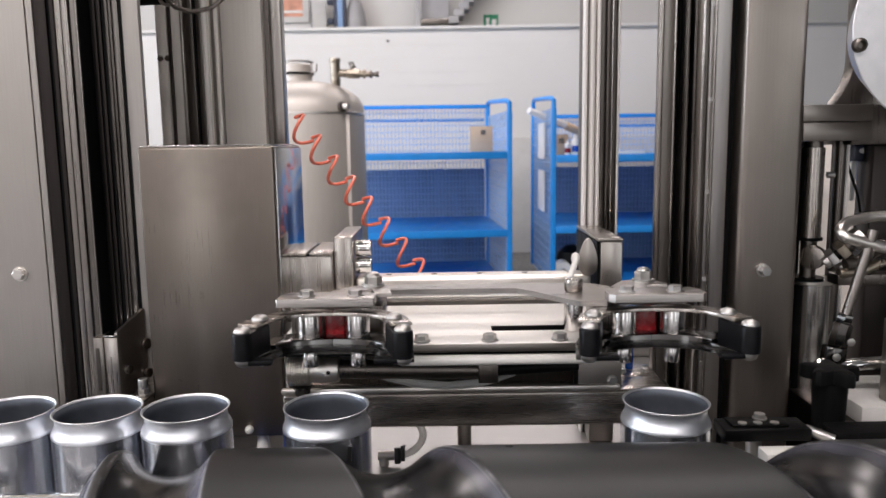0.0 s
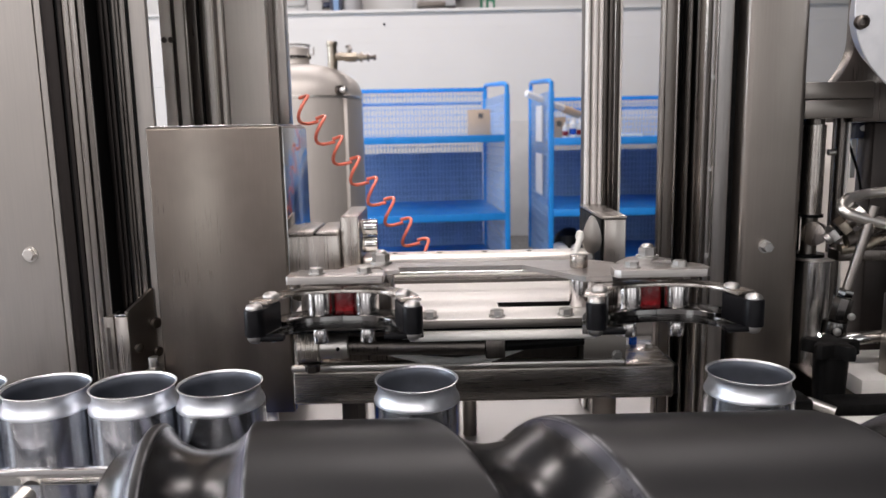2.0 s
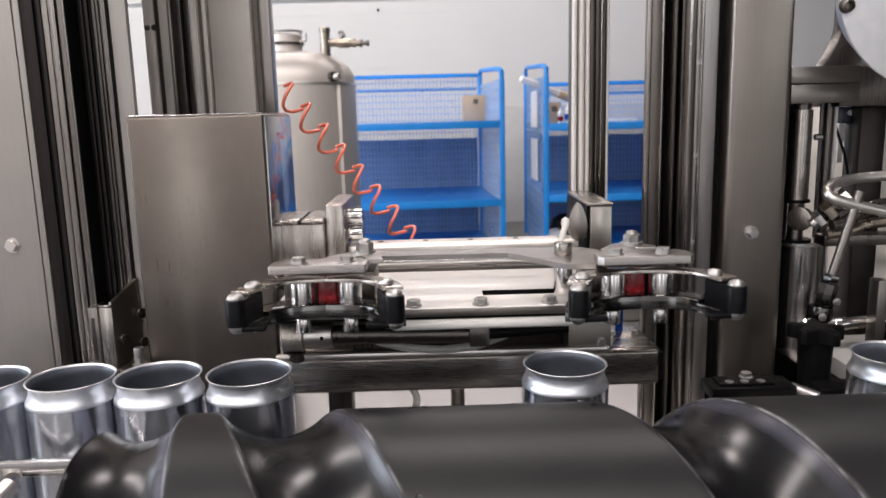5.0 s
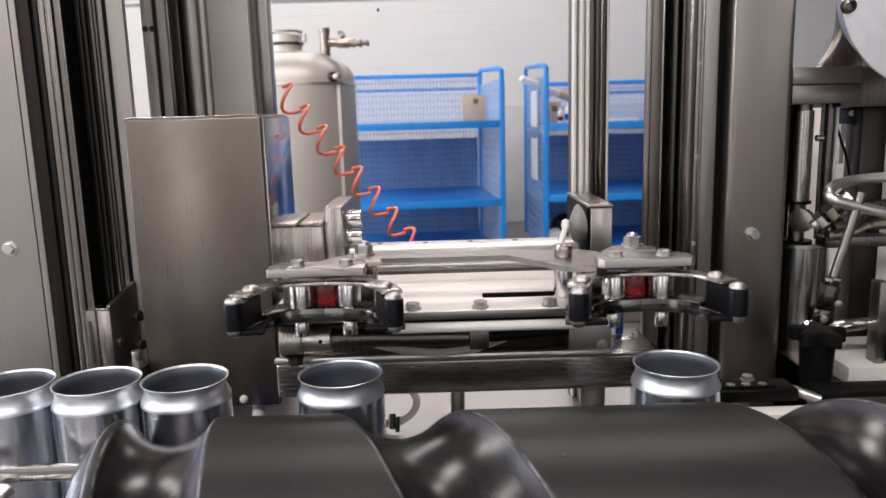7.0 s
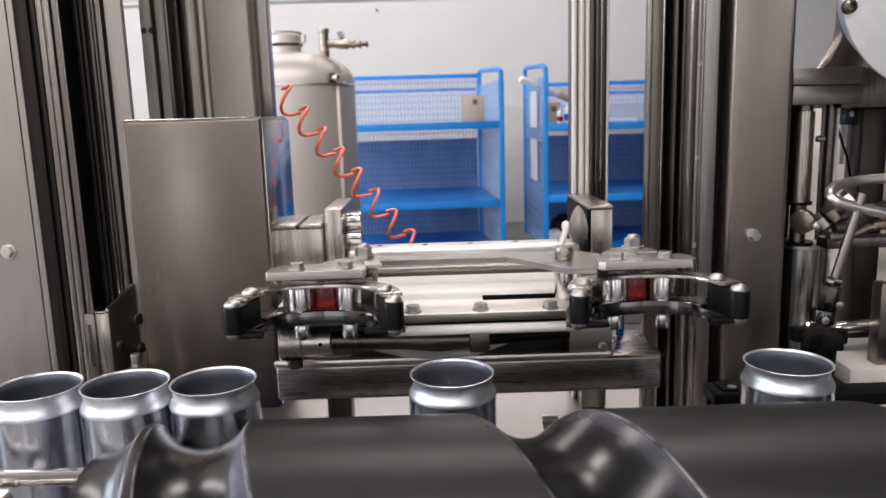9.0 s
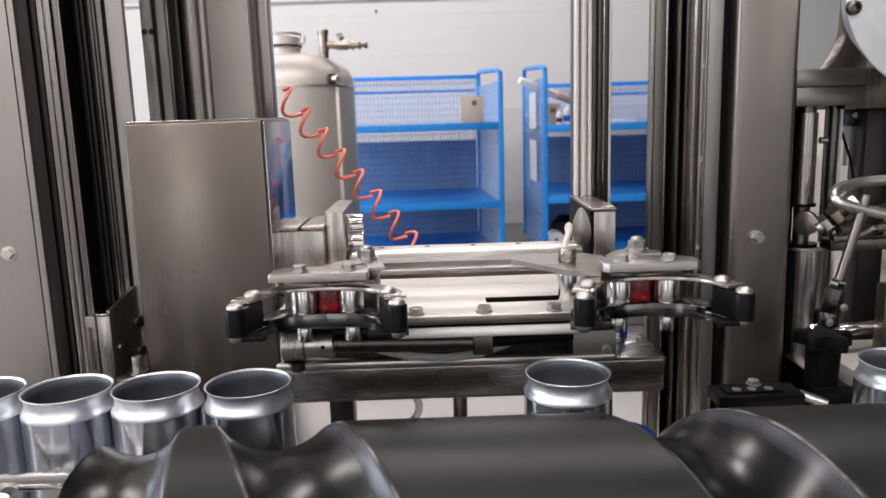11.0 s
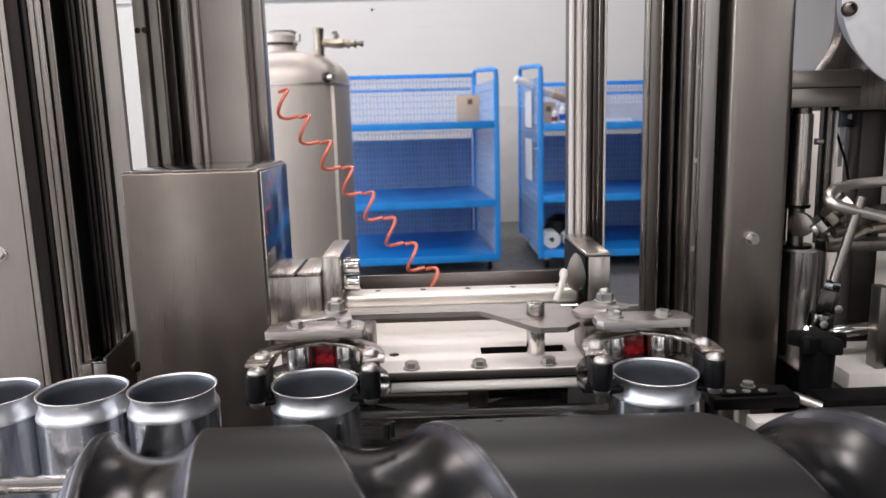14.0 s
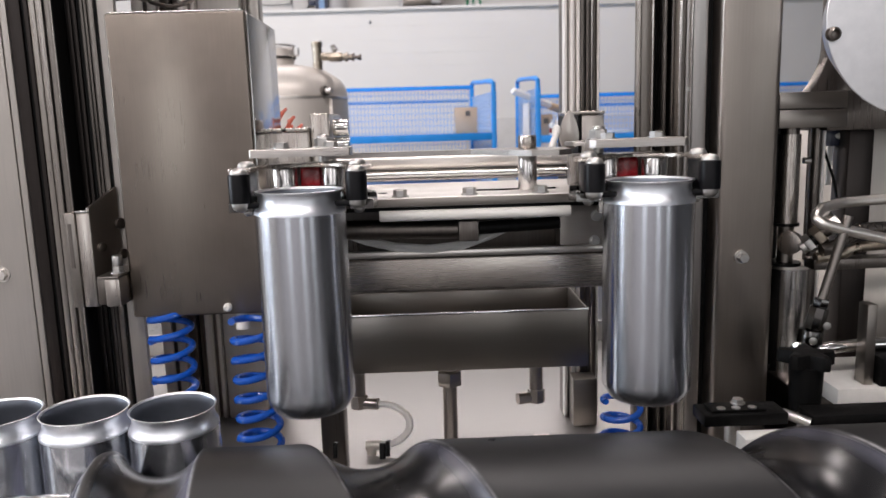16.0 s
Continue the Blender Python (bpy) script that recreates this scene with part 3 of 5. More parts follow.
    part("plug_tip", bm_cyl(B(), (0.256, -0.245, 0.527), (0.285, -0.262, 0.529), 0.016, seg=16, bev=0.004), MACHINED, tank)


def wire_panel(bm, o, u, v, nu, nv, r=0.0046):
    """Welded wire mesh between o, o + u and o + v."""
    o, u, v = Vector(o), Vector(u), Vector(v)
    for i in range(nu + 1):
        bm_cyl(bm, o + u * i / nu, o + u * i / nu + v, r, seg=4)
    for j in range(nv + 1):
        bm_cyl(bm, o + v * j / nv, o + v * j / nv + u, r, seg=4)
    return bm


def build_trolley(x0, x1, shelves, label, top=0.60, back=0.58, band=0.485, turn=0.0):
    y0, y1 = 5.4, 6.7
    base = FLOOR_Z + 0.10
    t = thing("mesh_trolley", label, "trolley", pose(x1, y0, 0, 0, 0, turn) @ pose(-x1, -y0, 0), group="blue mesh trolleys")
    for x in (x0, x1):
        for y in (y0, y1):
            box_part("post", (x - 0.02, x + 0.02, y - 0.02, y + 0.02, base, top if y == y0 else max(top, back + 0.02)), BLUE_PAINT, t, bev=0.004)
        loop = []
        for k in range(9):
            a = math.pi * k / 8
            loop.append((x, (y0 + y1) / 2 - (y1 - y0) / 2 * max(-1, min(1, 1.12 * math.cos(a))), top - 0.01 + (0.070 + 0.100 * k / 8) * min(1, 2.2 * math.sin(a))))
        part("push_handle", bm_tube(B(), loop, 0.019, 10), BLUE_PAINT, t)
        part("side_mesh", wire_panel(B(), (x, y0, base), (0, y1 - y0, 0), (0, 0, top - base), 20, 20, 0.0036), WIRE, t)
    part("back_mesh", wire_panel(B(), (x0, y1, base), (x1 - x0, 0, 0), (0, 0, back - base), round((x1 - x0) / 0.034), 26), WIRE, t)
    box_part("back_sheet", (x0 + 0.03, x1 - 0.03, y1 + 0.022, y1 + 0.03, base, 0.10), BLUE_SHEET, t, bev=0.001)
    box_part("top_band", (x0 + 0.03, x1 - 0.03, y1 + 0.006, y1 + 0.02, band - 0.015, band + 0.015), BLUE_PAINT, t, bev=0.001)
    for z in (base + 0.02, back):
        box_part("rail", (x0 + 0.02, x1 - 0.02, y1 - 0.018, y1 + 0.018, z - 0.018, z + 0.018), BLUE_PAINT, t, bev=0.003)
    for z in shelves:
        shelf = B()
        bm_box(shelf, x0 + 0.021, x1 - 0.021, y0 - 0.015, y1 - 0.021, z - 0.004, z, 0.001)
        bm_box(shelf, x0 + 0.021, x1 - 0.021, y0 - 0.022, y0 - 0.0155, z - 0.045, z + 0.012, 0.002)
        part("shelf", shelf, BLUE_PAINT, t)
    for x in (x0 + 0.06, x1 - 0.06):
        for y in (y0 + 0.08, y1 - 0.08):
            c = part("caster", bm_cyl(B(), (x - 0.016, y, FLOOR_Z + 0.045), (x + 0.016, y, FLOOR_Z + 0.045), 0.045, bev=0.006), RUBBER, t)
            box_part("fork", (x - 0.022, x + 0.022, y - 0.03, y + 0.03, FLOOR_Z + 0.075, base), MACHINED, c)
    return t


def carton(name, x0, x1, y0, y1, z0, z1, label):
    c = thing(name, label, "box")
    box_part("body", (x0, x1, y0, y1, z0, z1), CARD, c, bev=0.004)
    mid = (x0 + x1) / 2
    box_part("printed_mark", (mid - 0.022, mid + 0.022, y0 - 0.001, y0 + 0.01, z1 - 0.075, z1 - 0.03), STEEL_DARK, c, bev=0)
    for a, b in ((x0, mid - 0.002), (mid + 0.002, x1)):
        box_part("flap", (a + 0.001, b, y0 + 0.002, y1 - 0.002, z1 + 0.0005, z1 + 0.004), CARD, c, bev=0.001)
    return c


def build_background():
    build_tank()
    build_trolley(-0.80, 0.528, (0.258, -0.36, -0.80), "blue steel trolley with mesh sides and three shelves", 0.585, 0.685, 0.562, 4.0)
    build_trolley(0.875, 2.25, (0.225, -0.34, -0.79), "blue mesh trolley with loaded shelves and a push handle")
    build_trolley(2.42, 3.85, (0.225, -0.34, -0.79), "blue mesh trolley standing behind the machine column", 0.53, 0.63)
    carton("carton", 0.262, 0.492, 6.36, 6.60, 0.2585, 0.488, "small brown cardboard carton on a blue trolley shelf")
    carton("carton", 0.945, 1.06, 5.8, 6.1, 0.225, 0.40, "open brown cardboard carton on the trolley shelf")
    tube = B()
    bm_cyl(tube, (0.72, 5.75, 0.60), (1.16, 5.95, 0.435), 0.028, bev=0.003)
    roll = whole("cardboard_tube", tube, PAPER, "white cardboard roll leaning over the trolley", "roll")
    part("brown_sleeve", bm_cyl(B(), (1.05, 5.90, 0.476), (1.20, 5.968, 0.420), 0.034, bev=0.003), CARD, roll, "brown cardboard sleeve")
    for x, y, w, h, m, n in ((1.02, 5.60, 0.024, 0.13, WHITE_PLASTIC, "white plastic bottle on the trolley shelf"), (1.085, 5.62, 0.027, 0.17, WHITE_PLASTIC, "white plastic bottle on the trolley shelf"), (1.15, 5.66, 0.026, 0.15, WHITE_PLASTIC, "white plastic bottle on the trolley shelf"), (1.21, 5.7, 0.030, 0.06, RED, "small red tin on the trolley shelf")):
        bottle = whole("bottle", bm_lathe(B(), [(0, 0), (w, 0), (w, h * 0.7), (w * 0.4, h * 0.85), (w * 0.4, h), (0, h)], pose(x, y, 0.2255), 20), m, n, "bottle")
        if m is WHITE_PLASTIC:
            part("printed_label", bm_lathe(B(), [(w + 0.0002, h * 0.18), (w + 0.0008, h * 0.2), (w + 0.0008, h * 0.45), (w + 0.0002, h * 0.47)], pose(x, y, 0.2255), 20), RED if y < 5.61 or y > 5.65 else BLUE_HOSE, bottle)
    stack = B()
    for i in range(4):
        bm_box(stack, 1.36 + 0.006 * i, 1.66 - 0.004 * i, 5.6, 5.85, 0.2255 + 0.008 * i, 0.232 + 0.008 * i, 0.001)
    whole("paper_stack", stack, PAPER, "loose stack of white papers on the trolley shelf", "papers")
    for z0, z1 in ((0.20, 0.50), (-0.24, 0.10)):
        whole("notice_sheet", bm_box(B(), 0.844, 0.8535, 5.72, 6.10, z0, z1), PAPER, "white notice sheet on the trolley side", "notice", "notice sheets")
    for x, z, s in ((0.99, -0.70, 0.072), (1.15, -0.72, 0.066)):
        roll = B()
        bm_lathe(roll, [(0.02, 0), (s, 0), (s, 0.16), (0.02, 0.16), (0.02, 0)], pose(x, 5.55, -0.7895 + s, -90), 28)
        whole("film_roll", roll, WHITE_PLASTIC, "white roll of film on the bottom trolley shelf", "roll", "film rolls")
    whole("dark_bag", bm_lathe(B(), [(0, 0), (0.12, 0.0), (0.15, 0.07), (0.12, 0.18), (0.05, 0.23), (0, 0.24)], pose(1.12, 5.95, -0.7895), 14), RUBBER, "black bag on the bottom trolley shelf", "bag")


build_background()


# ---- feed screw and cans ----
PITCH = 0.236
CAN_R = 0.0305
SCREW_Y, SCREW_Z, SCREW_R = -0.0890, 0.0730, 0.075


def can_path(w):
    """Where a can stands along the line after the screw has carried it by w."""
    a, b = 0.140, 0.234
    s = np.clip((np.asarray(w, float) - a) / (b - a), 0, 1)
    eased = (b - a) * (s ** 3 - s ** 4 / 2) + np.maximum(np.asarray(w, float) - b, 0)
    return -0.188 + 0.26 * np.asarray(w, float) + 0.74 * eased


def run_length(t):
    """How far the screw has carried the cans by t seconds: it starts at 0.5 s and stops at 12.66 s."""
    v = 0.472 / (12.66 - 0.57)
    if t <= 0.5:
        return 0.0
    if t < 0.64:
        return v * (t - 0.5) ** 2 / 0.28
    if t < 12.59:
        return v * (t - 0.57)
    if t < 12.73:
        return 0.472 - v * (12.73 - t) ** 2 / 0.28
    return 0.472


def build_screw():
    nx, na = 720, 256
    xs = np.linspace(-0.2112, 0.50, nx)
    taper = SCREW_R - 0.003 * np.clip((-0.2077 - xs) / 0.0035, 0, 1)
    radius = np.repeat(taper[:, None], na, axis=1)
    for step in range(na):
        u = PITCH * step / na
        for k in range(-5, 5):
            gap = xs - float(can_path(u + k * PITCH))
            near = np.abs(gap) < 0.0300
            if not near.any():
                continue
            reach = 0.0885 - np.sqrt(0.0300 ** 2 - gap[near] ** 2)
            for j in range(-na // 4 + 1, na // 4):
                theta = 2 * math.pi * j / na
                i = (j + step) % na
                radius[near, i] = np.minimum(radius[near, i], reach / math.cos(theta))
    for _ in range(2):
        radius = (np.roll(radius, 1, 1) + 2 * radius + np.roll(radius, -1, 1)) / 4
        radius[1:-1] = (radius[:-2] + 2 * radius[1:-1] + radius[2:]) / 4
    alpha = 2 * math.pi * np.arange(na) / na
    verts = np.stack([np.repeat(xs[:, None], na, 1), radius * np.cos(alpha), radius * np.sin(alpha)], axis=-1).reshape(-1, 3)
    faces = []
    for i in range(nx - 1):
        for j in range(na):
            k = (j + 1) % na
            faces.append((i * na + j, i * na + k, (i + 1) * na + k, (i + 1) * na + j))
    faces.append(tuple(range(na)))
    faces.append(tuple((nx - 1) * na + j for j in reversed(range(na))))
    me = bpy.data.meshes.new("feed_screw")
    me.from_pydata(verts.tolist(), [], faces)
    me.materials.append(PLASTIC)
    me.polygons.foreach_set("use_smooth", [True] * len(me.polygons))
    screw = tagged(new("feed_screw", me), "black plastic feed screw with a helical can pocket", "feed screw")
    screw.matrix_basis = pose(0, SCREW_Y, SCREW_Z)
    part("shaft", bm_cyl(B(), (-0.30, 0, 0), (0.62, 0, 0), 0.012), CHROME, screw)
    spots = ((-0.1713, 290.0, 0.0058), (0.0301, 77.8, 0.0024), (-0.0190, 39.2, 0.0016), (-0.0367, 77.8, 0.0020), (-0.0340, 71.3, 0.0014), (-0.0667, 70.1, 0.0014),
             (0.0684, 298.0, 0.0014), (0.0598, 139.1, 0.0014), (0.021, 236.0, 0.0014), (0.162, 300.0, 0.0018))
    for x, angle, r in spots:
        c, s = math.cos(radians(angle)), math.sin(radians(angle))
        hole = part("bore" if r > 0.004 else "pin_hole", bm_cyl(B(), (x, c * 0.066, s * 0.066), (x, c * 0.0752, s * 0.0752), r, seg=20), BLACK, screw)
        if r < 0.002:
            drop = part("water_drop", bm_lathe(B(), [(r, 0), (r * 0.8, r * 0.35), (r * 0.4, r * 0.6), (0, r * 0.65)], None, 10), WATER, hole)
            drop.matrix_basis = Matrix.Translation((x + 0.6 * r, c * 0.0750, s * 0.0750)) @ Vector((0, c, s)).to_track_quat("Z", "Y").to_matrix().to_4x4()
    # gouges: place, start and end of the arc, how wet
    for x, start, end, wet in ((0.0138, 275.0, 286.5, 2), (0.0485, 310.5, 325.0, 2), (0.0400, 327.4, 334.3, 0), (0.0862, 328.5, 335.3, 0), (-0.0144, 333.6, 340.2, 0), (0.1930, 317.1, 326.5, 0),
                               (-0.0170, 331.7, 333.4, 0), (-0.0240, 335.7, 340.9, 0), (-0.0540, 342.0, 344.5, 0), (0.0870, 342.3, 347.1, 0), (0.0690, 297.0, 308.0, 1), (0.0827, 320.0, 326.0, 1)):
        scar = B()
        rows = []
        for k in range(7):
            a = radians(start + (end - start) * k / 6)
            c, s = math.cos(a), math.sin(a)
            w = 0.0015 if 0 < k < 6 else 0.0010
            lean = -0.0016 * (k / 6 - 0.5)
            rows.append([scar.verts.new((x + lean + dx, c * r, s * r)) for dx, r in ((-w, 0.070), (-w, 0.0752), (w, 0.0752), (w, 0.070))])
        for a, b in zip(rows, rows[1:]):
            for i in range(3):
                scar.faces.new((a[i], a[i + 1], b[i + 1], b[i]))
        scar.faces.new(rows[0])
        scar.faces.new(rows[-1][::-1])
        groove = part("gouge", scar, BLACK, screw, "dark gouge with standing water")
        for k in range(wet):
            a = radians(start + (end - start) * (0.80 - 0.35 * k))
            q = 1.0 if k else 1.5
            bead = part("water_drop", bm_lathe(B(), [(0.0012 * q, 0), (0.0010 * q, 0.0006 * q), (0.0006 * q, 0.0009 * q), (0, 0.001 * q)], None, 10), WATER, groove)
            bead.matrix_basis = Matrix.Translation((x + 0.0008, math.cos(a) * 0.0752, math.sin(a) * 0.0752)) @ Vector((0, math.cos(a), math.sin(a))).to_track_quat("Z", "Y").to_matrix().to_4x4()
    return screw


def can_mesh():
    r = CAN_R
    outer = [(0, 0.0042), (0.012, 0.0030), (0.020, -0.0020), (0.0232, -0.0058), (0.0246, -0.0058), (0.0260, -0.0048), (0.0276, -0.0024), (0.0290, 0.0000), (0.0300, 0.0020), (r, 0.0040), (r, 0.0080), (r, 0.1318), (r, 0.1330),
             (r - 0.0004, 0.1344), (r - 0.0013, 0.1360), (0.0284, 0.1376), (0.0279, 0.1390), (0.0277, 0.1404), (0.0276, 0.1420), (0.0277, 0.1436), (0.0282, 0.1450), (0.0289, 0.1460), (0.0295, 0.1464), (0.0296, 0.1468), (0.0291, 0.1471), (0.0286, 0.1469), (0.0282, 0.1462)]
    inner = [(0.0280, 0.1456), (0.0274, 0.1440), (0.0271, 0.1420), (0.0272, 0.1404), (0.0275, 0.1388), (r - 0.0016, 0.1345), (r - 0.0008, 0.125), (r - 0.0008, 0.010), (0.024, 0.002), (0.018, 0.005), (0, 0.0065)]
    lip, bend = outer.index((0.0282, 0.1450)), outer.index((r, 0.1318)) + 1
    body = finish("drinks_can", bm_lathe(B(), outer[:bend], None, 64), ALUMINIUM, angle=60)
    shoulder = finish("shoulder", bm_lathe(B(), outer[bend - 1:lip + 1], None, 64), NECK, angle=60)
    rim = finish("rim", bm_lathe(B(), outer[lip:] + inner[:1], None, 56), RIM, angle=60)
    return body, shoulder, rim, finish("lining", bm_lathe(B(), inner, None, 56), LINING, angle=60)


CANS = []


def build_cans():
    me, shoulder, rim, lining = can_mesh()
    for n in range(-5, 3):
        can = tagged(new("drinks_can", me), "open unprinted silver aluminium drinks can on the conveyor", "can", "drinks cans")
        can.matrix_basis = pose(float(can_path(n * PITCH)), 0, 0.0005)
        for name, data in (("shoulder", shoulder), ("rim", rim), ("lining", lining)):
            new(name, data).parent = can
        if n in (-1, 0):
            for x, z in ((-0.010, 0.126), (-0.003, 0.1285), (0.009, 0.127), (0.002, 0.123)):
                bead = part("water_drop", bm_lathe(B(), [(0.0013, 0), (0.0010, 0.0006), (0.0005, 0.0009), (0, 0.001)], None, 10), WATER, can)
                out = Vector((-x, -math.sqrt(0.0296 ** 2 - x * x), 0)).normalized()
                bead.matrix_basis = Matrix.Translation(Vector((x, math.sqrt(0.0296 ** 2 - x * x), z))) @ out.to_track_quat("Z", "Y").to_matrix().to_4x4()
        CANS.append((n * PITCH, can))


FEED_SCREW = build_screw()
build_cans()


# ---- conveyor and deck ----
def build_conveyor():
    conv = thing("conveyor", "steel can conveyor with a grey slat chain", "conveyor")
    bed = B()
    bm_box(bed, -0.75, 0.95, -0.050, -0.042, -0.10, -0.010, 0.002)
    bm_box(bed, -0.75, 0.95, 0.042, 0.050, -0.10, -0.010, 0.002)
    part("side_rails", bed, STEEL_H, conv)
    for i in range(44):
        x = -0.74 + 0.0382 * i
        box_part("slat", (x, x + 0.0372, -0.041, 0.041, -0.0118, -0.0056), STEEL_DARK, conv, bev=0.0008)
    rail = thing("guide_rail", "bright steel guide rail beside the cans", "guide rail")
    bar = B()
    bm_box(bar, -0.75, -0.232, -0.052, -0.046, 0.098, 0.1085, 0.0012)
    part("bar", bar, CHROME, rail)
    for x in (-0.285, -0.50):
        part("bracket", bm_cyl(B(), (x, -0.054, 0.094), (x - 0.02, -0.13, 0.072), 0.006), MACHINED, rail)
        part("stand", bm_cyl(B(), (x - 0.02, -0.13, -0.10), (x - 0.02, -0.13, 0.08), 0.007), MACHINED, rail)
    bm = B()
    bm_cyl(bm, (-0.75, 0.036, 0.085), (-0.15, 0.036, 0.085), 0.004)
    whole("back_guide_rod", bm, CHROME, "round steel guide rod behind the cans", "guide rail")


def build_deck():
    deck = thing("machine_deck", "bright stainless steel machine deck with raised edges", "machine deck")
    box_part("top_plate", (-0.60, 0.80, 0.052, 0.62, -0.012, -0.002), DECK, deck, bev=0.002)
    box_part("front_skirt", (-0.60, 0.80, 0.053, 0.060, -0.30, -0.013), STEEL_H, deck)
    box_part("cabinet", (-0.58, 0.78, 0.07, 0.60, -0.80, -0.013), STEEL_PANEL, deck, bev=0.004)
    box_part("back_edge", (-0.60, 0.80, 0.612, 0.620, -0.002, 0.03), DECK, deck, bev=0.002)
    for x in (-0.52, 0.72):
        for y in (0.12, 0.55):
            part("foot", bm_cyl(B(), (x, y, FLOOR_Z), (x, y, -0.80), 0.03), MACHINED, deck)


def build_tray():
    tray = thing("drip_tray", "dark reflective steel drip tray on thin legs", "tray")
    x0, x1, y0, y1, z0, z1 = -0.10, 0.148, 0.20, 0.30, 0.098, 0.157
    walls = B()
    w = 0.002
    bm_box(walls, x0, x1, y0, y0 + w, z0, z1, 0.0006)
    bm_box(walls, x0, x1, y1 - w, y1, z0, z1, 0.0006)
    bm_box(walls, x0, x0 + w, y0 + w, y1 - w, z0, z1, 0.0006)
    bm_box(walls, x1 - w, x1, y0 + w, y1 - w, z0, z1, 0.0006)
    bm_box(walls, x0 + w, x1 - w, y0 + w, y1 - w, z0, z0 + w)
    part("basin", walls, STEEL_MID, tray)
    box_part("rim_strip", (x0, x1, y0 - 0.0022, y0 - 0.0002, z1 - 0.002, z1 + 0.0002), CHROME, tray, "bright folded rim", 0.0004)
    leg = B()
    bm_cyl(leg, (0.012, 0.25, -0.002), (0.012, 0.25, z0), 0.0075)
    bm_cyl(leg, (0.012, 0.25, 0.066), (0.012, 0.25, 0.082), 0.014, seg=6, bev=0.002)
    part("drain_pipe", leg, STEEL_V, tray)
    for x in (-0.083, 0.102):
        s = B()
        bm_cyl(s, (x, 0.24, 0.055), (x, 0.24, z0), 0.007)
        bm_cyl(s, (x, 0.24, 0.048), (x, 0.24, 0.062), 0.009, seg=8)
        bm_cyl(s, (x - 0.002, 0.24, 0.053), (x + (0.02 if x < 0 else -0.02), 0.235, 0.053), 0.006)
        part("spout", s, STEEL_V, tray)
    hose = B()
    pts = [(-0.063 + 0.02 * math.sin(a) * 1.6, 0.235, 0.03 + 0.023 * math.cos(a)) for a in np.linspace(0, math.pi, 14)]
    bm_tube(hose, pts, 0.0038)
    part("white_tube", hose, CLEAR_HOSE, tray)
    for x in (-0.072, 0.105):
        f = B()
        bm_cyl(f, (x, 0.235, -0.002), (x, 0.235, 0.010), 0.005)
        bm_cyl(f, (x - 0.006, 0.235, 0.008), (x + 0.01, 0.235, 0.008), 0.005)
        part("hose_fitting", f, MACHINED, tray)


build_conveyor()
build_deck()
build_tray()


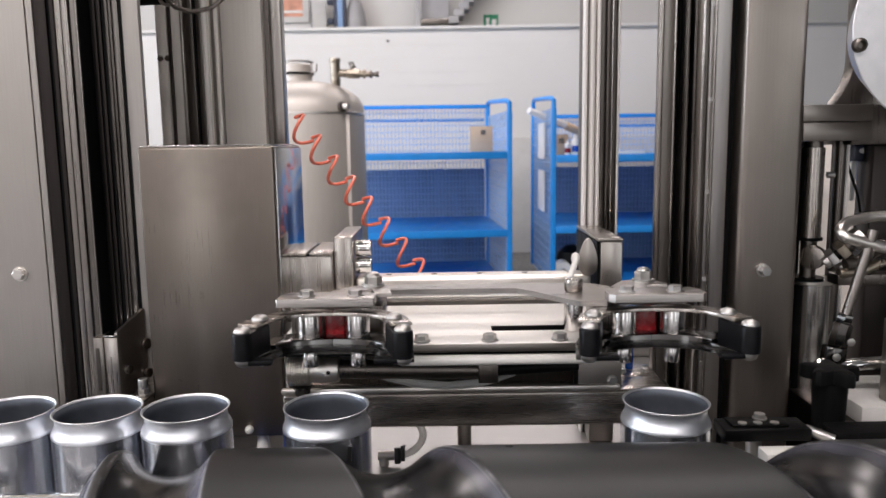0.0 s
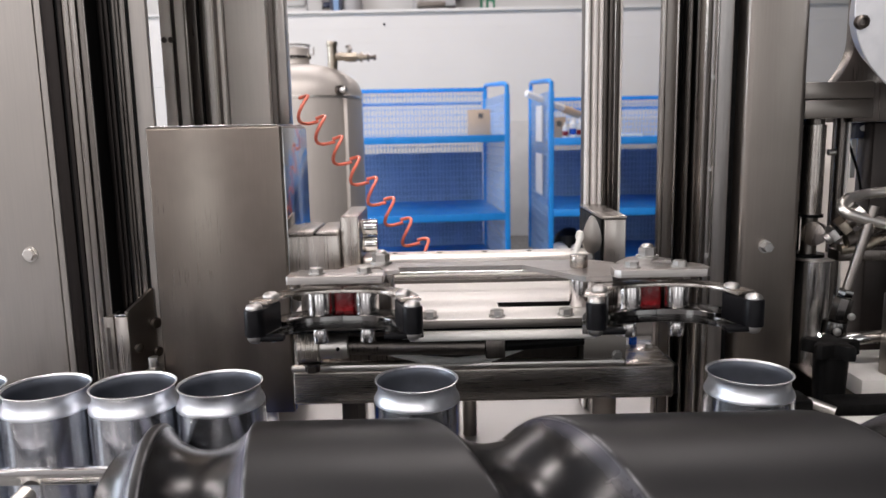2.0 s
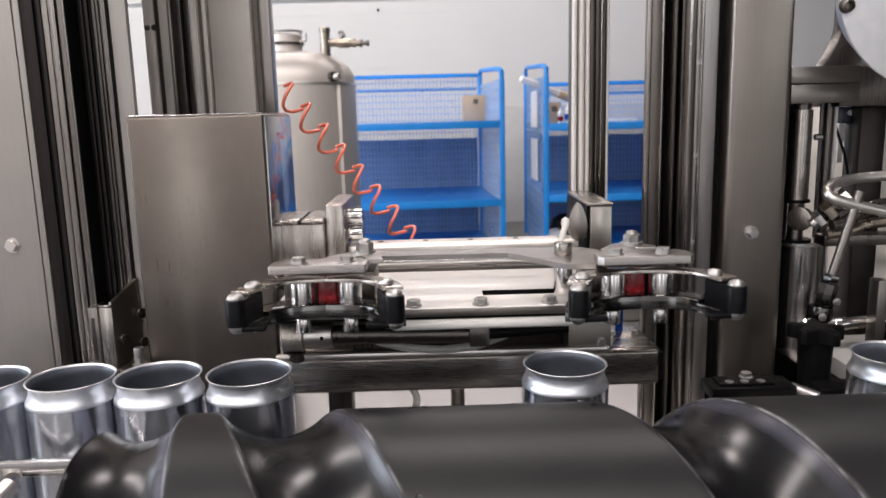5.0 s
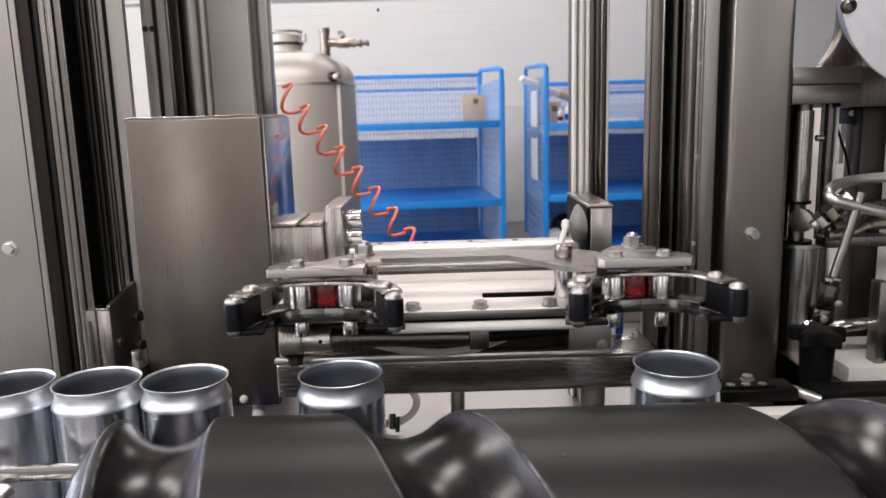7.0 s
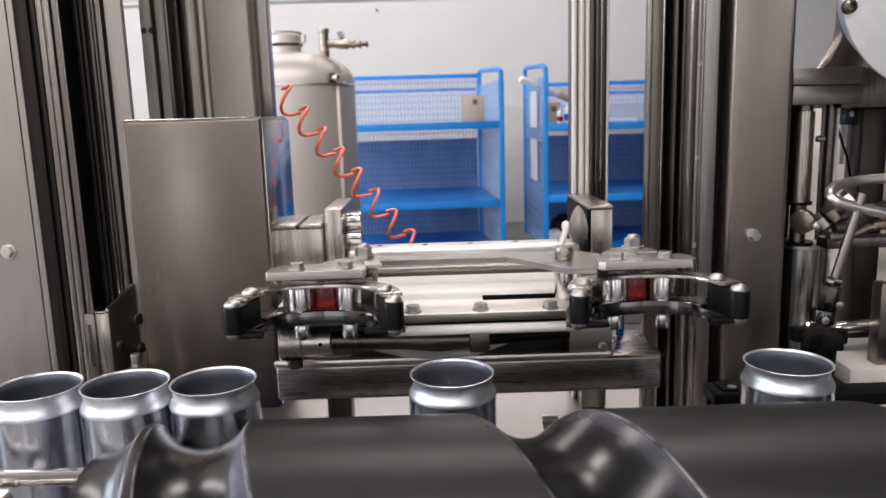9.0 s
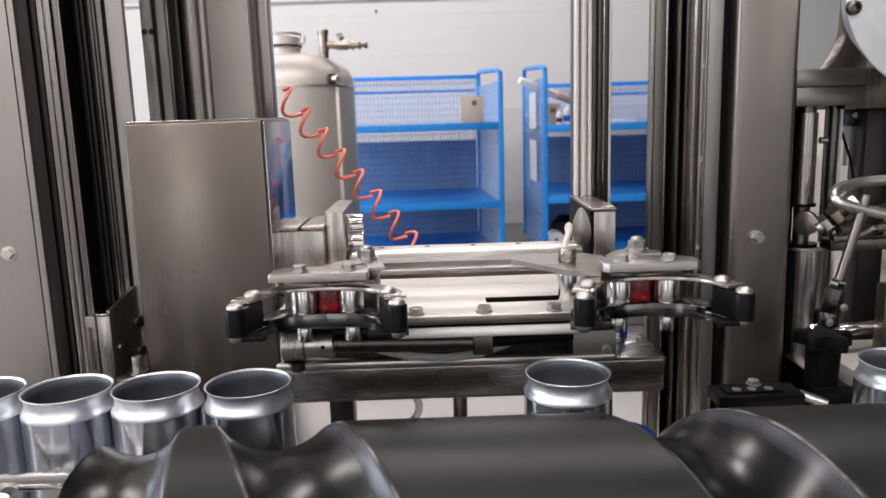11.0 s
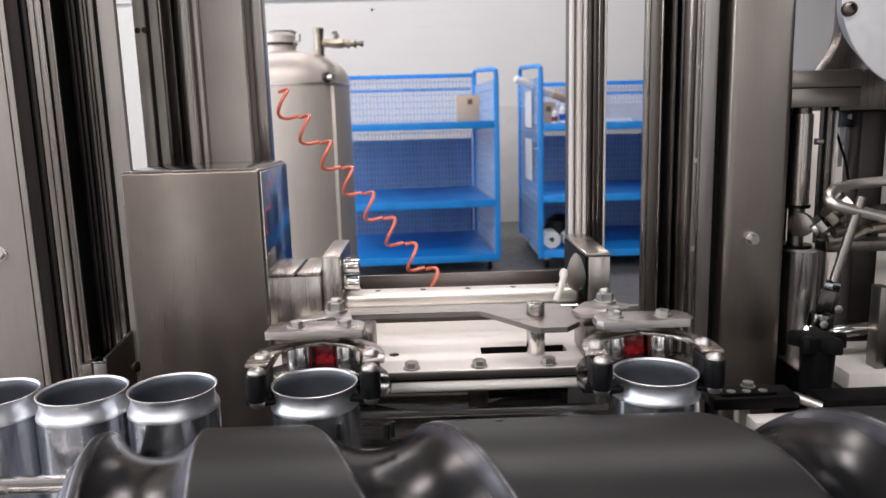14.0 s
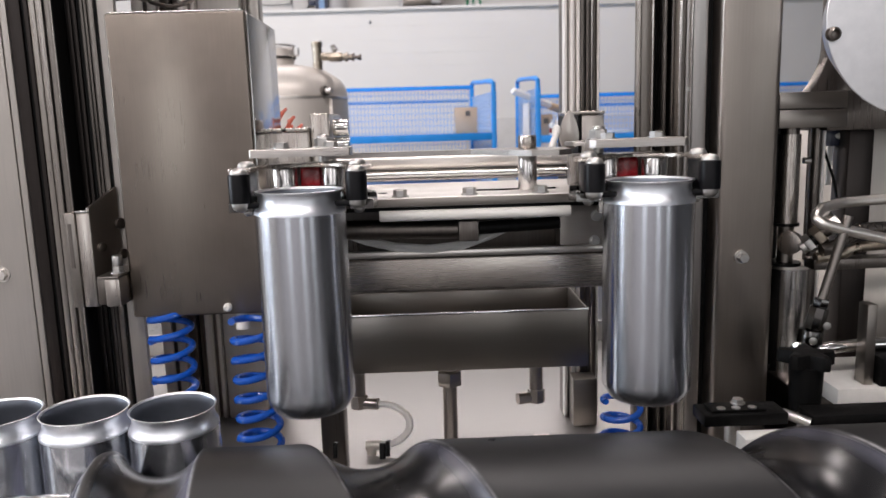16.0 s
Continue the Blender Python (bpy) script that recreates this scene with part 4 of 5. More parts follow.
# ---- columns ----
def build_columns():
    lo, hi = -0.002, 1.6

    def strips(parent, rows):
        for name, x0, x1, y0, y1, skin, bev in rows:
            box_part(name, (x0, x1, y0, y1, lo, hi), skin, parent, bev=bev)

    left = thing("left_guide_column", "tall stainless steel lifting column with black guide slot", "machine column")
    box_part("cover_panel", (-0.62, -0.3502, 0.137, 0.36, -0.30, hi), STEEL_PANEL, left, bev=0.0006)
    part("cover_bolt", bm_hex(B(), -0.3734, 0.137, 0.2202, 0.0052, 0.005, "-y"), MACHINED, left)
    # dark and black strips put recess shade and dark reflections into the colour
    strips(left, (
        ("edge_lip", -0.3496, -0.3440, 0.1375, 0.170, STEEL_PANEL, 0.0008),
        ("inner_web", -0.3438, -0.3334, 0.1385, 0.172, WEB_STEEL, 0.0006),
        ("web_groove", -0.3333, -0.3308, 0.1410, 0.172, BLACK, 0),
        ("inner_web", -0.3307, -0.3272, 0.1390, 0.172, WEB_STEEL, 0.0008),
        ("profile_rib", -0.3270, -0.3215, 0.1390, 0.165, STEEL_V, 0.0020),
        ("profile_rib", -0.3213, -0.3156, 0.1390, 0.165, STEEL_V, 0.0016),
        ("profile_groove", -0.3155, -0.3140, 0.1420, 0.165, BLACK, 0),
        ("profile_rib", -0.3139, -0.3095, 0.1395, 0.165, STEEL_MID, 0.0008),
        ("slot_edge", -0.3094, -0.3080, 0.1390, 0.165, STEEL_V, 0.0005),
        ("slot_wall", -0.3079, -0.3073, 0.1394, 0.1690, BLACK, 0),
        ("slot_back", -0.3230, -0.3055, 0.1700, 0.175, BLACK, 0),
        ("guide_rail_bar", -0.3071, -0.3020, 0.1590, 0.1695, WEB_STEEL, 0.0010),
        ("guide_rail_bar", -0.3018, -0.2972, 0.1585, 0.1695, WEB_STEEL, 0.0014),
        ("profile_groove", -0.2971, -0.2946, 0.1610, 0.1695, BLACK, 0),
        ("inner_profile", -0.2945, -0.2912, 0.1590, 0.1695, STEEL_DARK, 0.0008),
        ("inner_profile", -0.2910, -0.2883, 0.1590, 0.1695, STEEL_DARK, 0.0008),
        ("bright_profile", -0.2881, -0.2824, 0.1588, 0.1695, STEEL_MID, 0.0016),
        ("profile_groove", -0.2823, -0.2797, 0.1610, 0.1695, BLACK, 0),
        ("edge_strip", -0.2795, -0.2652, 0.1590, 0.1660, STEEL_PANEL, 0.0008),
        ("backing_plate", -0.3495, -0.2800, 0.1755, 0.185, STEEL_DARK, 0.0008),
    ))

    mid = thing("rear_column_group", "group of slim stainless steel posts behind the lifting head", "machine column")
    # pale and dark strips put the light and shade on these posts into colour
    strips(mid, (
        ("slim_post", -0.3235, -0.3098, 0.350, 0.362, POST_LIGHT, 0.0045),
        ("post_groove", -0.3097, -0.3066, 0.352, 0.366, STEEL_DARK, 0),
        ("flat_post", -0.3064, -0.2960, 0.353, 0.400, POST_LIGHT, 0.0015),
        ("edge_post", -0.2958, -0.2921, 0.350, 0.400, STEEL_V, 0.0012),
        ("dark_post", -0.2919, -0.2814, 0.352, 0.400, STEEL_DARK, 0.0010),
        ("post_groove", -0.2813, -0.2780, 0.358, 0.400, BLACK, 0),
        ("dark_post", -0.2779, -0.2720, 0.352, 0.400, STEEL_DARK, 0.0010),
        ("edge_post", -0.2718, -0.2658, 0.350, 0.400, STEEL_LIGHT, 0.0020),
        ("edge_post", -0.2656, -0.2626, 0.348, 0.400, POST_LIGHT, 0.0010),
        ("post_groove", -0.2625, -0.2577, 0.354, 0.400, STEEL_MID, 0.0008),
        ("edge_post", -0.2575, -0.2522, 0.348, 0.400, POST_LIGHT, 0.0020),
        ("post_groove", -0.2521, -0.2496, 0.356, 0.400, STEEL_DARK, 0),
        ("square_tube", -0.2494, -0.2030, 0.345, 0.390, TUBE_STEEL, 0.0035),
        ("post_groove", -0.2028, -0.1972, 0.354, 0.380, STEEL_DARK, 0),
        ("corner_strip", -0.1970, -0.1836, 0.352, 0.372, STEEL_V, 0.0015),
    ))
    for bx in (-0.3185, -0.3105):
        part("post_bolt", bm_hex(B(), bx, 0.350, 0.425, 0.0026, 0.003, "-y"), STEEL_DARK, mid)

    rod = thing("guide_post", "fluted bright steel guide post behind the gripper head", "machine column")
    # pale left and dark right flutes carry the post's light and shade in colour
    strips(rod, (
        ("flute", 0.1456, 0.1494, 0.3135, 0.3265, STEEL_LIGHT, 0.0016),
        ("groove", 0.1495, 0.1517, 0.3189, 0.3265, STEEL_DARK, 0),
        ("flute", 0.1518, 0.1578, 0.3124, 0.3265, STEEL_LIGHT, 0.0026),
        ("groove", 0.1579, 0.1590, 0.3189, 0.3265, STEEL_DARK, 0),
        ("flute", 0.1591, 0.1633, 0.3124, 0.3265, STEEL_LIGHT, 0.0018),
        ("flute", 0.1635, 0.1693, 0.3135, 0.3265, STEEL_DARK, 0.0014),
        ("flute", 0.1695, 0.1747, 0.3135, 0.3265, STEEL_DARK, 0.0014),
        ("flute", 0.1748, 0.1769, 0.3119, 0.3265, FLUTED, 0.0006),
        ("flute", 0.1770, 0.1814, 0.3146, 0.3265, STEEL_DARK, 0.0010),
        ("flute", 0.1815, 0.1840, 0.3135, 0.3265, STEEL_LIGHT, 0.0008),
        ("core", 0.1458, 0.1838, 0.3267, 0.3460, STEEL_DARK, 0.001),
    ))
    box_part("foot_block", (0.1502, 0.1773, 0.2864, 0.3108, lo, 0.0538), STEEL_MID, rod, bev=0.002)

    right = thing("right_guide_column", "tall brushed steel column with black linear guide", "machine column")
    # black strips paint the shade of the gaps and the dark column edge
    strips(right, (
        ("side_strip", 0.1940, 0.1978, 0.2050, 0.214, STEEL_V, 0.0012),
        ("side_strip", 0.1979, 0.2072, 0.2050, 0.214, STEEL_MID, 0.0008),
        ("strip_edge", 0.2073, 0.2094, 0.2035, 0.214, FLUTED, 0.0006),
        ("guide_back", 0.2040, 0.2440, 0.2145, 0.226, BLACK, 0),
        ("thin_rail", 0.2145, 0.2172, 0.1900, 0.214, STEEL_DARK, 0.0008),
        ("thin_rail", 0.2200, 0.2222, 0.1850, 0.214, STEEL_DARK, 0.0006),
        ("rail_edge", 0.2222, 0.2246, 0.1710, 0.214, FLUTED, 0.0007),
        ("guide_rail_bar", 0.2248, 0.2292, 0.1760, 0.214, STEEL_DARK, 0.0008),
        ("guide_rail_bar", 0.2293, 0.2326, 0.1745, 0.214, RAIL_STEEL, 0.0008),
        ("rail_edge", 0.2327, 0.2344, 0.1715, 0.214, FLUTED, 0.0006),
        ("rail_lip", 0.2346, 0.2480, 0.1720, 0.214, RAIL_STEEL, 0.0020),
        ("dark_edge", 0.3092, 0.3200, 0.2000, 0.290, BLACK, 0),
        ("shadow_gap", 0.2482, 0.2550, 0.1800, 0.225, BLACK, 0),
    ))
    # black filler that carries the painted edge shade on behind the side unit
    box_part("lower_dark_edge", (0.3202, 0.3600, 0.262, 0.290, lo, 0.3236), BLACK, right, bev=0)
    for z in (0.12, 0.20, 0.28, 0.362, 0.444):
        part("rail_screw", bm_cyl(B(), (0.2309, 0.1744, z), (0.2309, 0.1732, z), 0.0021, seg=12), NUT, right)
    face = B()
    bm_box(face, 0.2548, 0.309, 0.158, 0.29, lo, hi, 0.0060, 5)
    part("face_tube", face, FACE_STEEL, right)
    bolt = B()
    bm_hex(bolt, 0.278, 0.158, 0.2105, 0.0048, 0.009, "-y")
    part("face_bolt", bolt, NUT, right)


def build_rear_leg():
    bm = B()
    bm_box(bm, -0.110, -0.088, 0.150, 0.176, -0.002, 0.092, 0.002)
    whole("support_leg", bm, STEEL_DARK, "dark square steel leg standing on the deck", "leg")


def build_cable():
    cable = thing("sensor_cable", "thin dark cable looping from a black clamp", "cable")
    part("clamp", bm_cyl(B(), (-0.318, 0.25, 0.470), (-0.268, 0.25, 0.472), 0.0075, bev=0.001), BLACK, cable)
    line = [(-0.272, 0.245, 0.470), (-0.262, 0.243, 0.460), (-0.246, 0.243, 0.4555), (-0.228, 0.244, 0.459), (-0.214, 0.246, 0.470), (-0.206, 0.26, 0.495), (-0.205, 0.30, 0.53), (-0.205, 0.344, 0.545)]
    part("wire", bm_tube(B(), [(-0.268, 0.25, 0.472)] + line, 0.0022, 10), STEEL_DARK, cable)
    loop = [(-0.268 + 0.009 * math.sin(a), 0.243, 0.470 + 0.008 * math.cos(a)) for a in np.linspace(0, 2 * math.pi, 16)]
    part("wire", bm_tube(B(), loop, 0.0016, 8), STEEL_V, cable)


build_columns()
build_rear_leg()
build_cable()


# ---- lifting head with two grippers ----
HEAD = thing("lifting_head", "stainless steel lifting head with two can grippers", "gripper head")
LEFT_X, RIGHT_X = -0.0905, 0.1455
JAWS = []
SLOT = (0.031, 0.100, 0.0865, 0.1035)


def gripper(cx):
    plate = B()
    off = -0.004 if cx < 0 else 0.004
    c = 0.001 if cx < 0 else 0.004
    bm_plate(plate, [(cx - 0.036 + off, 0.034 + c), (cx - 0.036 + off + c, 0.034), (cx + 0.036 + off - c, 0.034), (cx + 0.036 + off, 0.034 + c), (cx + 0.036 + off, 0.052), (cx + 0.030 + off, 0.061), (cx - 0.030 + off, 0.061), (cx - 0.036 + off, 0.052)], 0.2095, 0.2155, bev=0.0007)
    top = part("gripper_plate", plate, PLATE, HEAD, "flat ground steel plate")
    for s in (-1, 1):
        part("hex_bolt", bm_hex(B(), cx + s * 0.018 + off * 0.3, 0.047, 0.2155, 0.0052, 0.0044), NUT, top)
    ear = B()
    if cx < 0:
        tx, ty, shape = cx + 0.026, 0.094, [(-0.0105, 0.0625), (-0.002, 0.080), (0.010, 0.094), (0.020, 0.102), (0.031, 0.102), (0.037, 0.094), (0.043, 0.0625), (0.030, 0.0625), (0.026, 0.080), (0.006, 0.0625)]
    else:
        tx, ty, shape = cx + 0.009, 0.098, [(-0.018, 0.0625), (-0.022, 0.078), (-0.008, 0.101), (0.004, 0.107), (0.015, 0.104), (0.026, 0.090), (0.024, 0.082), (0.008, 0.082), (0.002, 0.0625)]
    bm_plate(ear, [(cx + x, y) for x, y in shape], 0.2105, 0.2136, bev=0.0008)
    lug = part("toggle_ear", ear, PLATE, LINK, "bright triangular toggle plate")
    nut = B()
    bm_hex(nut, tx, ty, 0.2136, 0.0072, 0.0085)
    part("lock_nut", nut, NUT, lug)
    part("nut_tip", bm_dome(B(), tx, ty, 0.2221, 0.0048, 0.0030), NUT, lug)
    part("toggle_pin", bm_cyl(B(), (tx, ty, 0.2034), (tx, ty, 0.2104), 0.004, seg=14), NUT, lug)
    red = B()
    bm_box(red, cx - 0.0078, cx + 0.0078, 0.051, 0.0655, 0.1775, 0.2018, 0.0025)
    part("red_stop", red, RED, HEAD, "wet red plastic stop")
    post = B()
    bm_box(post, cx - 0.036, cx + 0.036, 0.066, 0.105, 0.1772, 0.2032, 0.002)
    part("body_block", post, STEEL_DARK, HEAD)
    for s in (-1, 1):
        px, py = cx + s * 0.018, 0.047
        inner = [(-0.0178, -0.009), (-0.004, -0.0105), (0.008, -0.0135), (0.017, -0.020), (0.024, -0.031), (0.0285, -0.044), (0.0300, -0.056)]
        outer = [(0.043, -0.056), (0.0435, -0.040), (0.041, -0.024), (0.034, -0.008), (0.022, 0.006), (0.008, 0.012), (-0.006, 0.010), (-0.0178, 0.004)]
        crescent = [(s * x, y) for x, y in inner[:6] + outer[1:]]
        slim = [(s * x, y) for x, y in inner[:6] + [(0.0425, -0.040), (0.038, -0.024), (0.030, -0.011), (0.018, -0.001), (0.006, 0.006), (-0.006, 0.005), (-0.017, 0.001)]]
        upper = B()
        bm_plate(upper, slim, 0.2020, 0.2044, bev=0.0004)
        jaw = part("jaw_arm", upper, STEEL_H, HEAD, "polished curved gripper arm", pose(px, py, 0))
        lower = B()
        bm_plate(lower, crescent, 0.1752, 0.1820, bev=0.0012)
        part("arm_tip", lower, DARK_CHROME, jaw)
        curved = [(s * x, y) for x, y in inner[:4] + [(0.0205, -0.0250), (0.0400, -0.0215)] + outer[3:]]
        part("lower_arm", bm_plate(B(), curved, 0.1746, 0.1848, bev=0.0014), DARK_CHROME, jaw)
        spacer = B()
        bm_lathe(spacer, [(0, 0.1849), (0.0092, 0.1849), (0.0092, 0.1862), (0.0084, 0.1866), (0.0084, 0.1870), (0.0092, 0.1874), (0.0092, 0.2000), (0.0085, 0.2019), (0, 0.2019)], None, 28)
        part("spacer", spacer, SPACER, jaw)
        foot = B()
        bm_cyl(foot, (0, 0, 0.1615), (0, 0, 0.1725), 0.0060, bev=0.0008)
        bm_cyl(foot, (0, 0, 0.1725), (0, 0, 0.1745), 0.0074, bev=0.0005)
        part("pivot_foot", foot, SPACER, jaw)
        tip, root = Vector((s * 0.0365, -0.052)), Vector((s * 0.0295, -0.030))
        pad = B()
        ring = [(tip.x + 0.0072 * math.cos(a), tip.y + 0.0072 * math.sin(a)) for a in np.linspace(math.pi, 2 * math.pi, 9)]
        ring += [(root.x + 0.0065, root.y), (root.x + 0.0050, root.y + 0.004), (root.x - 0.0050, root.y + 0.004), (root.x - 0.0065, root.y)]
        bm_plate(pad, ring, 0.1824, 0.2013, bev=0.0012)
        finger = part("rubber_finger", pad, RUBBER, jaw, "black rubber gripping finger")
        tongue = B()
        bm_box(tongue, tip.x - s * 0.0115 - 0.0085, tip.x - s * 0.0115 + 0.0085, tip.y - 0.0040, tip.y + 0.0045, 0.1786, 0.1823, 0.0010)
        part("finger_pad", tongue, RUBBER, jaw)
        for q, z in ((tip, 0.2014), (root, 0.2047)):
            part("acorn_nut", bm_dome(B(), q.x, q.y, z, 0.0055, 0.0038), NUT, jaw)
        low = B()
        bm_dome(low, tip.x, tip.y, 0.1823, 0.0055, 0.0055, "-z")
        part("lower_nut", low, NUT, jaw)
        part("lower_nut", bm_dome(B(), root.x, root.y, 0.1751, 0.0038, 0.0040, "-z"), NUT, jaw)
        JAWS.append((jaw, s, px, py, 15.0 if s * cx < 0 else 18.5))


def build_head():
    global LINK
    cover = B()
    bm_box(cover, -0.2648, -0.1495, 0.1349, 0.2534, 0.0710, 0.3269, 0.0022, 3)
    box = part("motor_cover", cover, STEEL_COVER, HEAD, "satin stainless steel sheet cover")
    box_part("cover_side", (-0.1494, -0.1481, 0.1375, 0.2508, 0.0734, 0.3245), POLISHED_SHEET, box, "polished steel side sheet", 0.0004)
    box_part("cover_lid", (-0.2632, -0.1521, 0.1375, 0.2508, 0.3270, 0.3281), POLISHED_SHEET, box, "polished steel lid", 0.0004)
    fit_ = B()
    bm_dome(fit_, -0.1817, 0.1343, 0.0779, 0.0036, 0.005, "-y")
    bm_cyl(fit_, (-0.1733, 0.1476, 0.0551), (-0.1733, 0.1476, 0.0727), 0.0060, 0.0045)
    part("air_fitting", fit_, WHITE_PLASTIC, box)
    clamp = B()
    bm_box(clamp, -0.3020, -0.2905, 0.128, 0.1355, 0.0835, 0.1645, 0.001)
    br = part("slide_bracket", clamp, STEEL_V, HEAD)
    gusset = B()
    ends = ((-0.2903, 0.1290, 0.0835, 0.1688), (-0.2775, 0.1572, 0.1290, 0.1840))
    front = [gusset.verts.new((x, y, z)) for x, y, z0, z1 in ends for z in (z0, z1)]
    back = [gusset.verts.new((v.co.x - 0.0030, v.co.y + 0.0014, v.co.z)) for v in front]
    for a, b in ((0, 1), (1, 3), (3, 2), (2, 0)):
        gusset.faces.new((front[b], front[a], back[a], back[b]))
    gusset.faces.new((front[0], front[1], front[3], front[2]))
    gusset.faces.new((back[2], back[3], back[1], back[0]))
    bmesh.ops.recalc_face_normals(gusset, faces=gusset.faces)
    part("side_plate", gusset, STEEL_MID, br)
    box_part("bracket_strip", (-0.3108, -0.3022, 0.1265, 0.150, 0.0835, 0.1650), STEEL_MID, br, bev=0.0008)
    box_part("engraved_scale", (-0.3085, -0.3055, 0.1261, 0.1268, 0.118, 0.156), STEEL_DARK, br, bev=0)
    box_part("bracket_cap", (-0.3020, -0.2915, 0.1275, 0.150, 0.1648, 0.1668), CHROME, br, bev=0.0005)
    for x, y, z, r in ((-0.2872, 0.137, 0.134, 0.0040), (-0.2775, 0.1555, 0.152, 0.0050), (-0.2775, 0.1555, 0.125, 0.0045)):
        part("bracket_bolt", bm_cyl(B(), (x, y, z), (x + 0.003, y - 0.0016, z), r, seg=16, bev=0.0006), STEEL_DARK, br)
    arm = B()
    bm_box(arm, -0.2780, -0.2652, 0.115, 0.160, 0.0858, 0.1100, 0.0015)
    a_ob = part("bracket_arm", arm, STEEL_V, HEAD)
    box_part("arm_plate", (-0.2830, -0.2652, 0.113, 0.165, 0.1102, 0.1124), STEEL_MID, a_ob, bev=0.0006)
    box_part("arm_cheek", (-0.2885, -0.2782, 0.125, 0.160, 0.0858, 0.1100), STEEL_DARK, a_ob, bev=0.0006)
    stud = B()
    bm_hex(stud, -0.2715, 0.130, 0.1125, 0.0050, 0.006)
    bm_cyl(stud, (-0.2715, 0.130, 0.118), (-0.2715, 0.130, 0.1275), 0.0042, seg=16, bev=0.0008)
    part("stud", stud, NUT, HEAD)
    # cross beam
    beam = part("cross_beam", bm_box(B(), -0.1412, 0.178, 0.090, 0.128, 0.0945, 0.1245, 0.003, 3), STEEL_H, HEAD, "brushed square steel tube")
    box_part("beam_cap", (0.1781, 0.1815, 0.093, 0.125, 0.097, 0.122), BLACK, beam)
    part("beam_screw", bm_cyl(B(), (-0.055, 0.109, 0.0920), (-0.055, 0.109, 0.0944), 0.004, seg=12), MACHINED, beam)
    strip = B()
    bm_box(strip, -0.1412, 0.135, 0.084, 0.0895, 0.1250, 0.1310, 0.0022)
    part("bright_strip", strip, MACHINED, HEAD)
    channel = B()
    bm_box(channel, -0.1412, 0.135, 0.112, 0.118, 0.1250, 0.1665, 0.001)
    part("channel_web", channel, STEEL_DARK, HEAD)
    end = B()
    bm_plate(end, [(0.101, 0.088), (0.136, 0.088), (0.136, 0.111), (0.101, 0.111)], 0.1250, 0.1665, bev=0.001)
    e = part("end_block", end, STEEL_MID, HEAD)
    for x, z in ((0.1300, 0.1540), (0.1285, 0.1335)):
        part("end_bolt", bm_hex(B(), x, 0.088, z, 0.0036, 0.003, "-y"), NUT, e)
    # gripper base plate with a slot
    bp = bm_plate(B(), [(-0.135, 0.050), (0.128, 0.050), (0.128, 0.186), (-0.135, 0.186)], 0.1697, 0.1768,
                  [[(SLOT[0], SLOT[2]), (SLOT[1], SLOT[2]), (SLOT[1], SLOT[3]), (SLOT[0], SLOT[3])]], bev=0.0008)
    base = part("base_plate", bp, STEEL_LIGHT, HEAD, "ground steel base plate")
    box_part("front_edge", (-0.134, 0.127, 0.0485, 0.0497, 0.1699, 0.1760), STEEL_MID, base, bev=0.0004)
    box_part("plate_carrier", (-0.135, 0.128, 0.055, 0.148, 0.1660, 0.1695), BLACK, base, "black carrier under the plate")
    box_part("slot_liner", (SLOT[0] + 0.0002, SLOT[1] - 0.0002, SLOT[3] - 0.0016, SLOT[3] - 0.0002, 0.1697, 0.1766), BLACK, base, bev=0)
    for x in (-0.025, 0.027, 0.0805):
        part("plate_bolt", bm_hex(B(), x, 0.056, 0.1768, 0.0052, 0.0056), NUT, base)
    part("plate_hole", bm_cyl(B(), (-0.040, 0.090, 0.1762), (-0.040, 0.090, 0.1771), 0.004, seg=16), BLACK, base)
    ws = B()
    bm_cyl(ws, (-0.041, 0.053, 0.1628), (0.1025, 0.053, 0.1628), 0.0042, seg=14, bev=0.0005)
    part("white_rod", ws, WHITE_PLASTIC, HEAD, "white plastic rod")
    # pneumatic cylinder below the plate
    cyl = B()
    grooves = [(0, 0)]
    for i in range(9):
        grooves += [(0.0122, 0.0019 * i), (0.0132, 0.0019 * i + 0.0005), (0.0132, 0.0019 * i + 0.0012), (0.0122, 0.0019 * i + 0.0017)]
    bm_lathe(cyl, grooves + [(0, 0.0171)], pose(-0.1302, 0.070, 0.152, 0, 90), 36)
    c = part("cylinder_cap", cyl, MACHINED, HEAD)
    part("cylinder_collar", bm_cyl(B(), (-0.1128, 0.070, 0.152), (-0.0905, 0.070, 0.152), 0.0105, bev=0.001), MACHINED, c)
    part("port", bm_cyl(B(), (-0.098, 0.0592, 0.152), (-0.098, 0.0602, 0.152), 0.0016, seg=12), BLACK, c)
    part("cylinder_body", bm_cyl(B(), (-0.0903, 0.072, 0.151), (0.018, 0.072, 0.149), 0.0075), STEEL_DARK, c)
    part("cylinder_end", bm_box(B(), 0.0185, 0.034, 0.064, 0.080, 0.140, 0.156, 0.001), STEEL_DARK, c)
    part("cylinder_tail", bm_cyl(B(), (0.0345, 0.072, 0.149), (0.098, 0.076, 0.151), 0.005), BLACK, c)
    knob = B()
    bm_hex(knob, -0.120, 0.068, 0.139, 0.006, 0.008, "-z")
    part("drain_plug", knob, STEEL_DARK, c)
    hose = B()
    bm_tube(hose, [(-0.075, 0.090, 0.147), (-0.054, 0.087, 0.1392), (-0.0315, 0.085, 0.1340), (-0.0045, 0.085, 0.1315), (0.0227, 0.085, 0.1340), (0.0455, 0.086, 0.1415), (0.0640, 0.087, 0.1500), (0.085, 0.088, 0.156)], 0.0036)
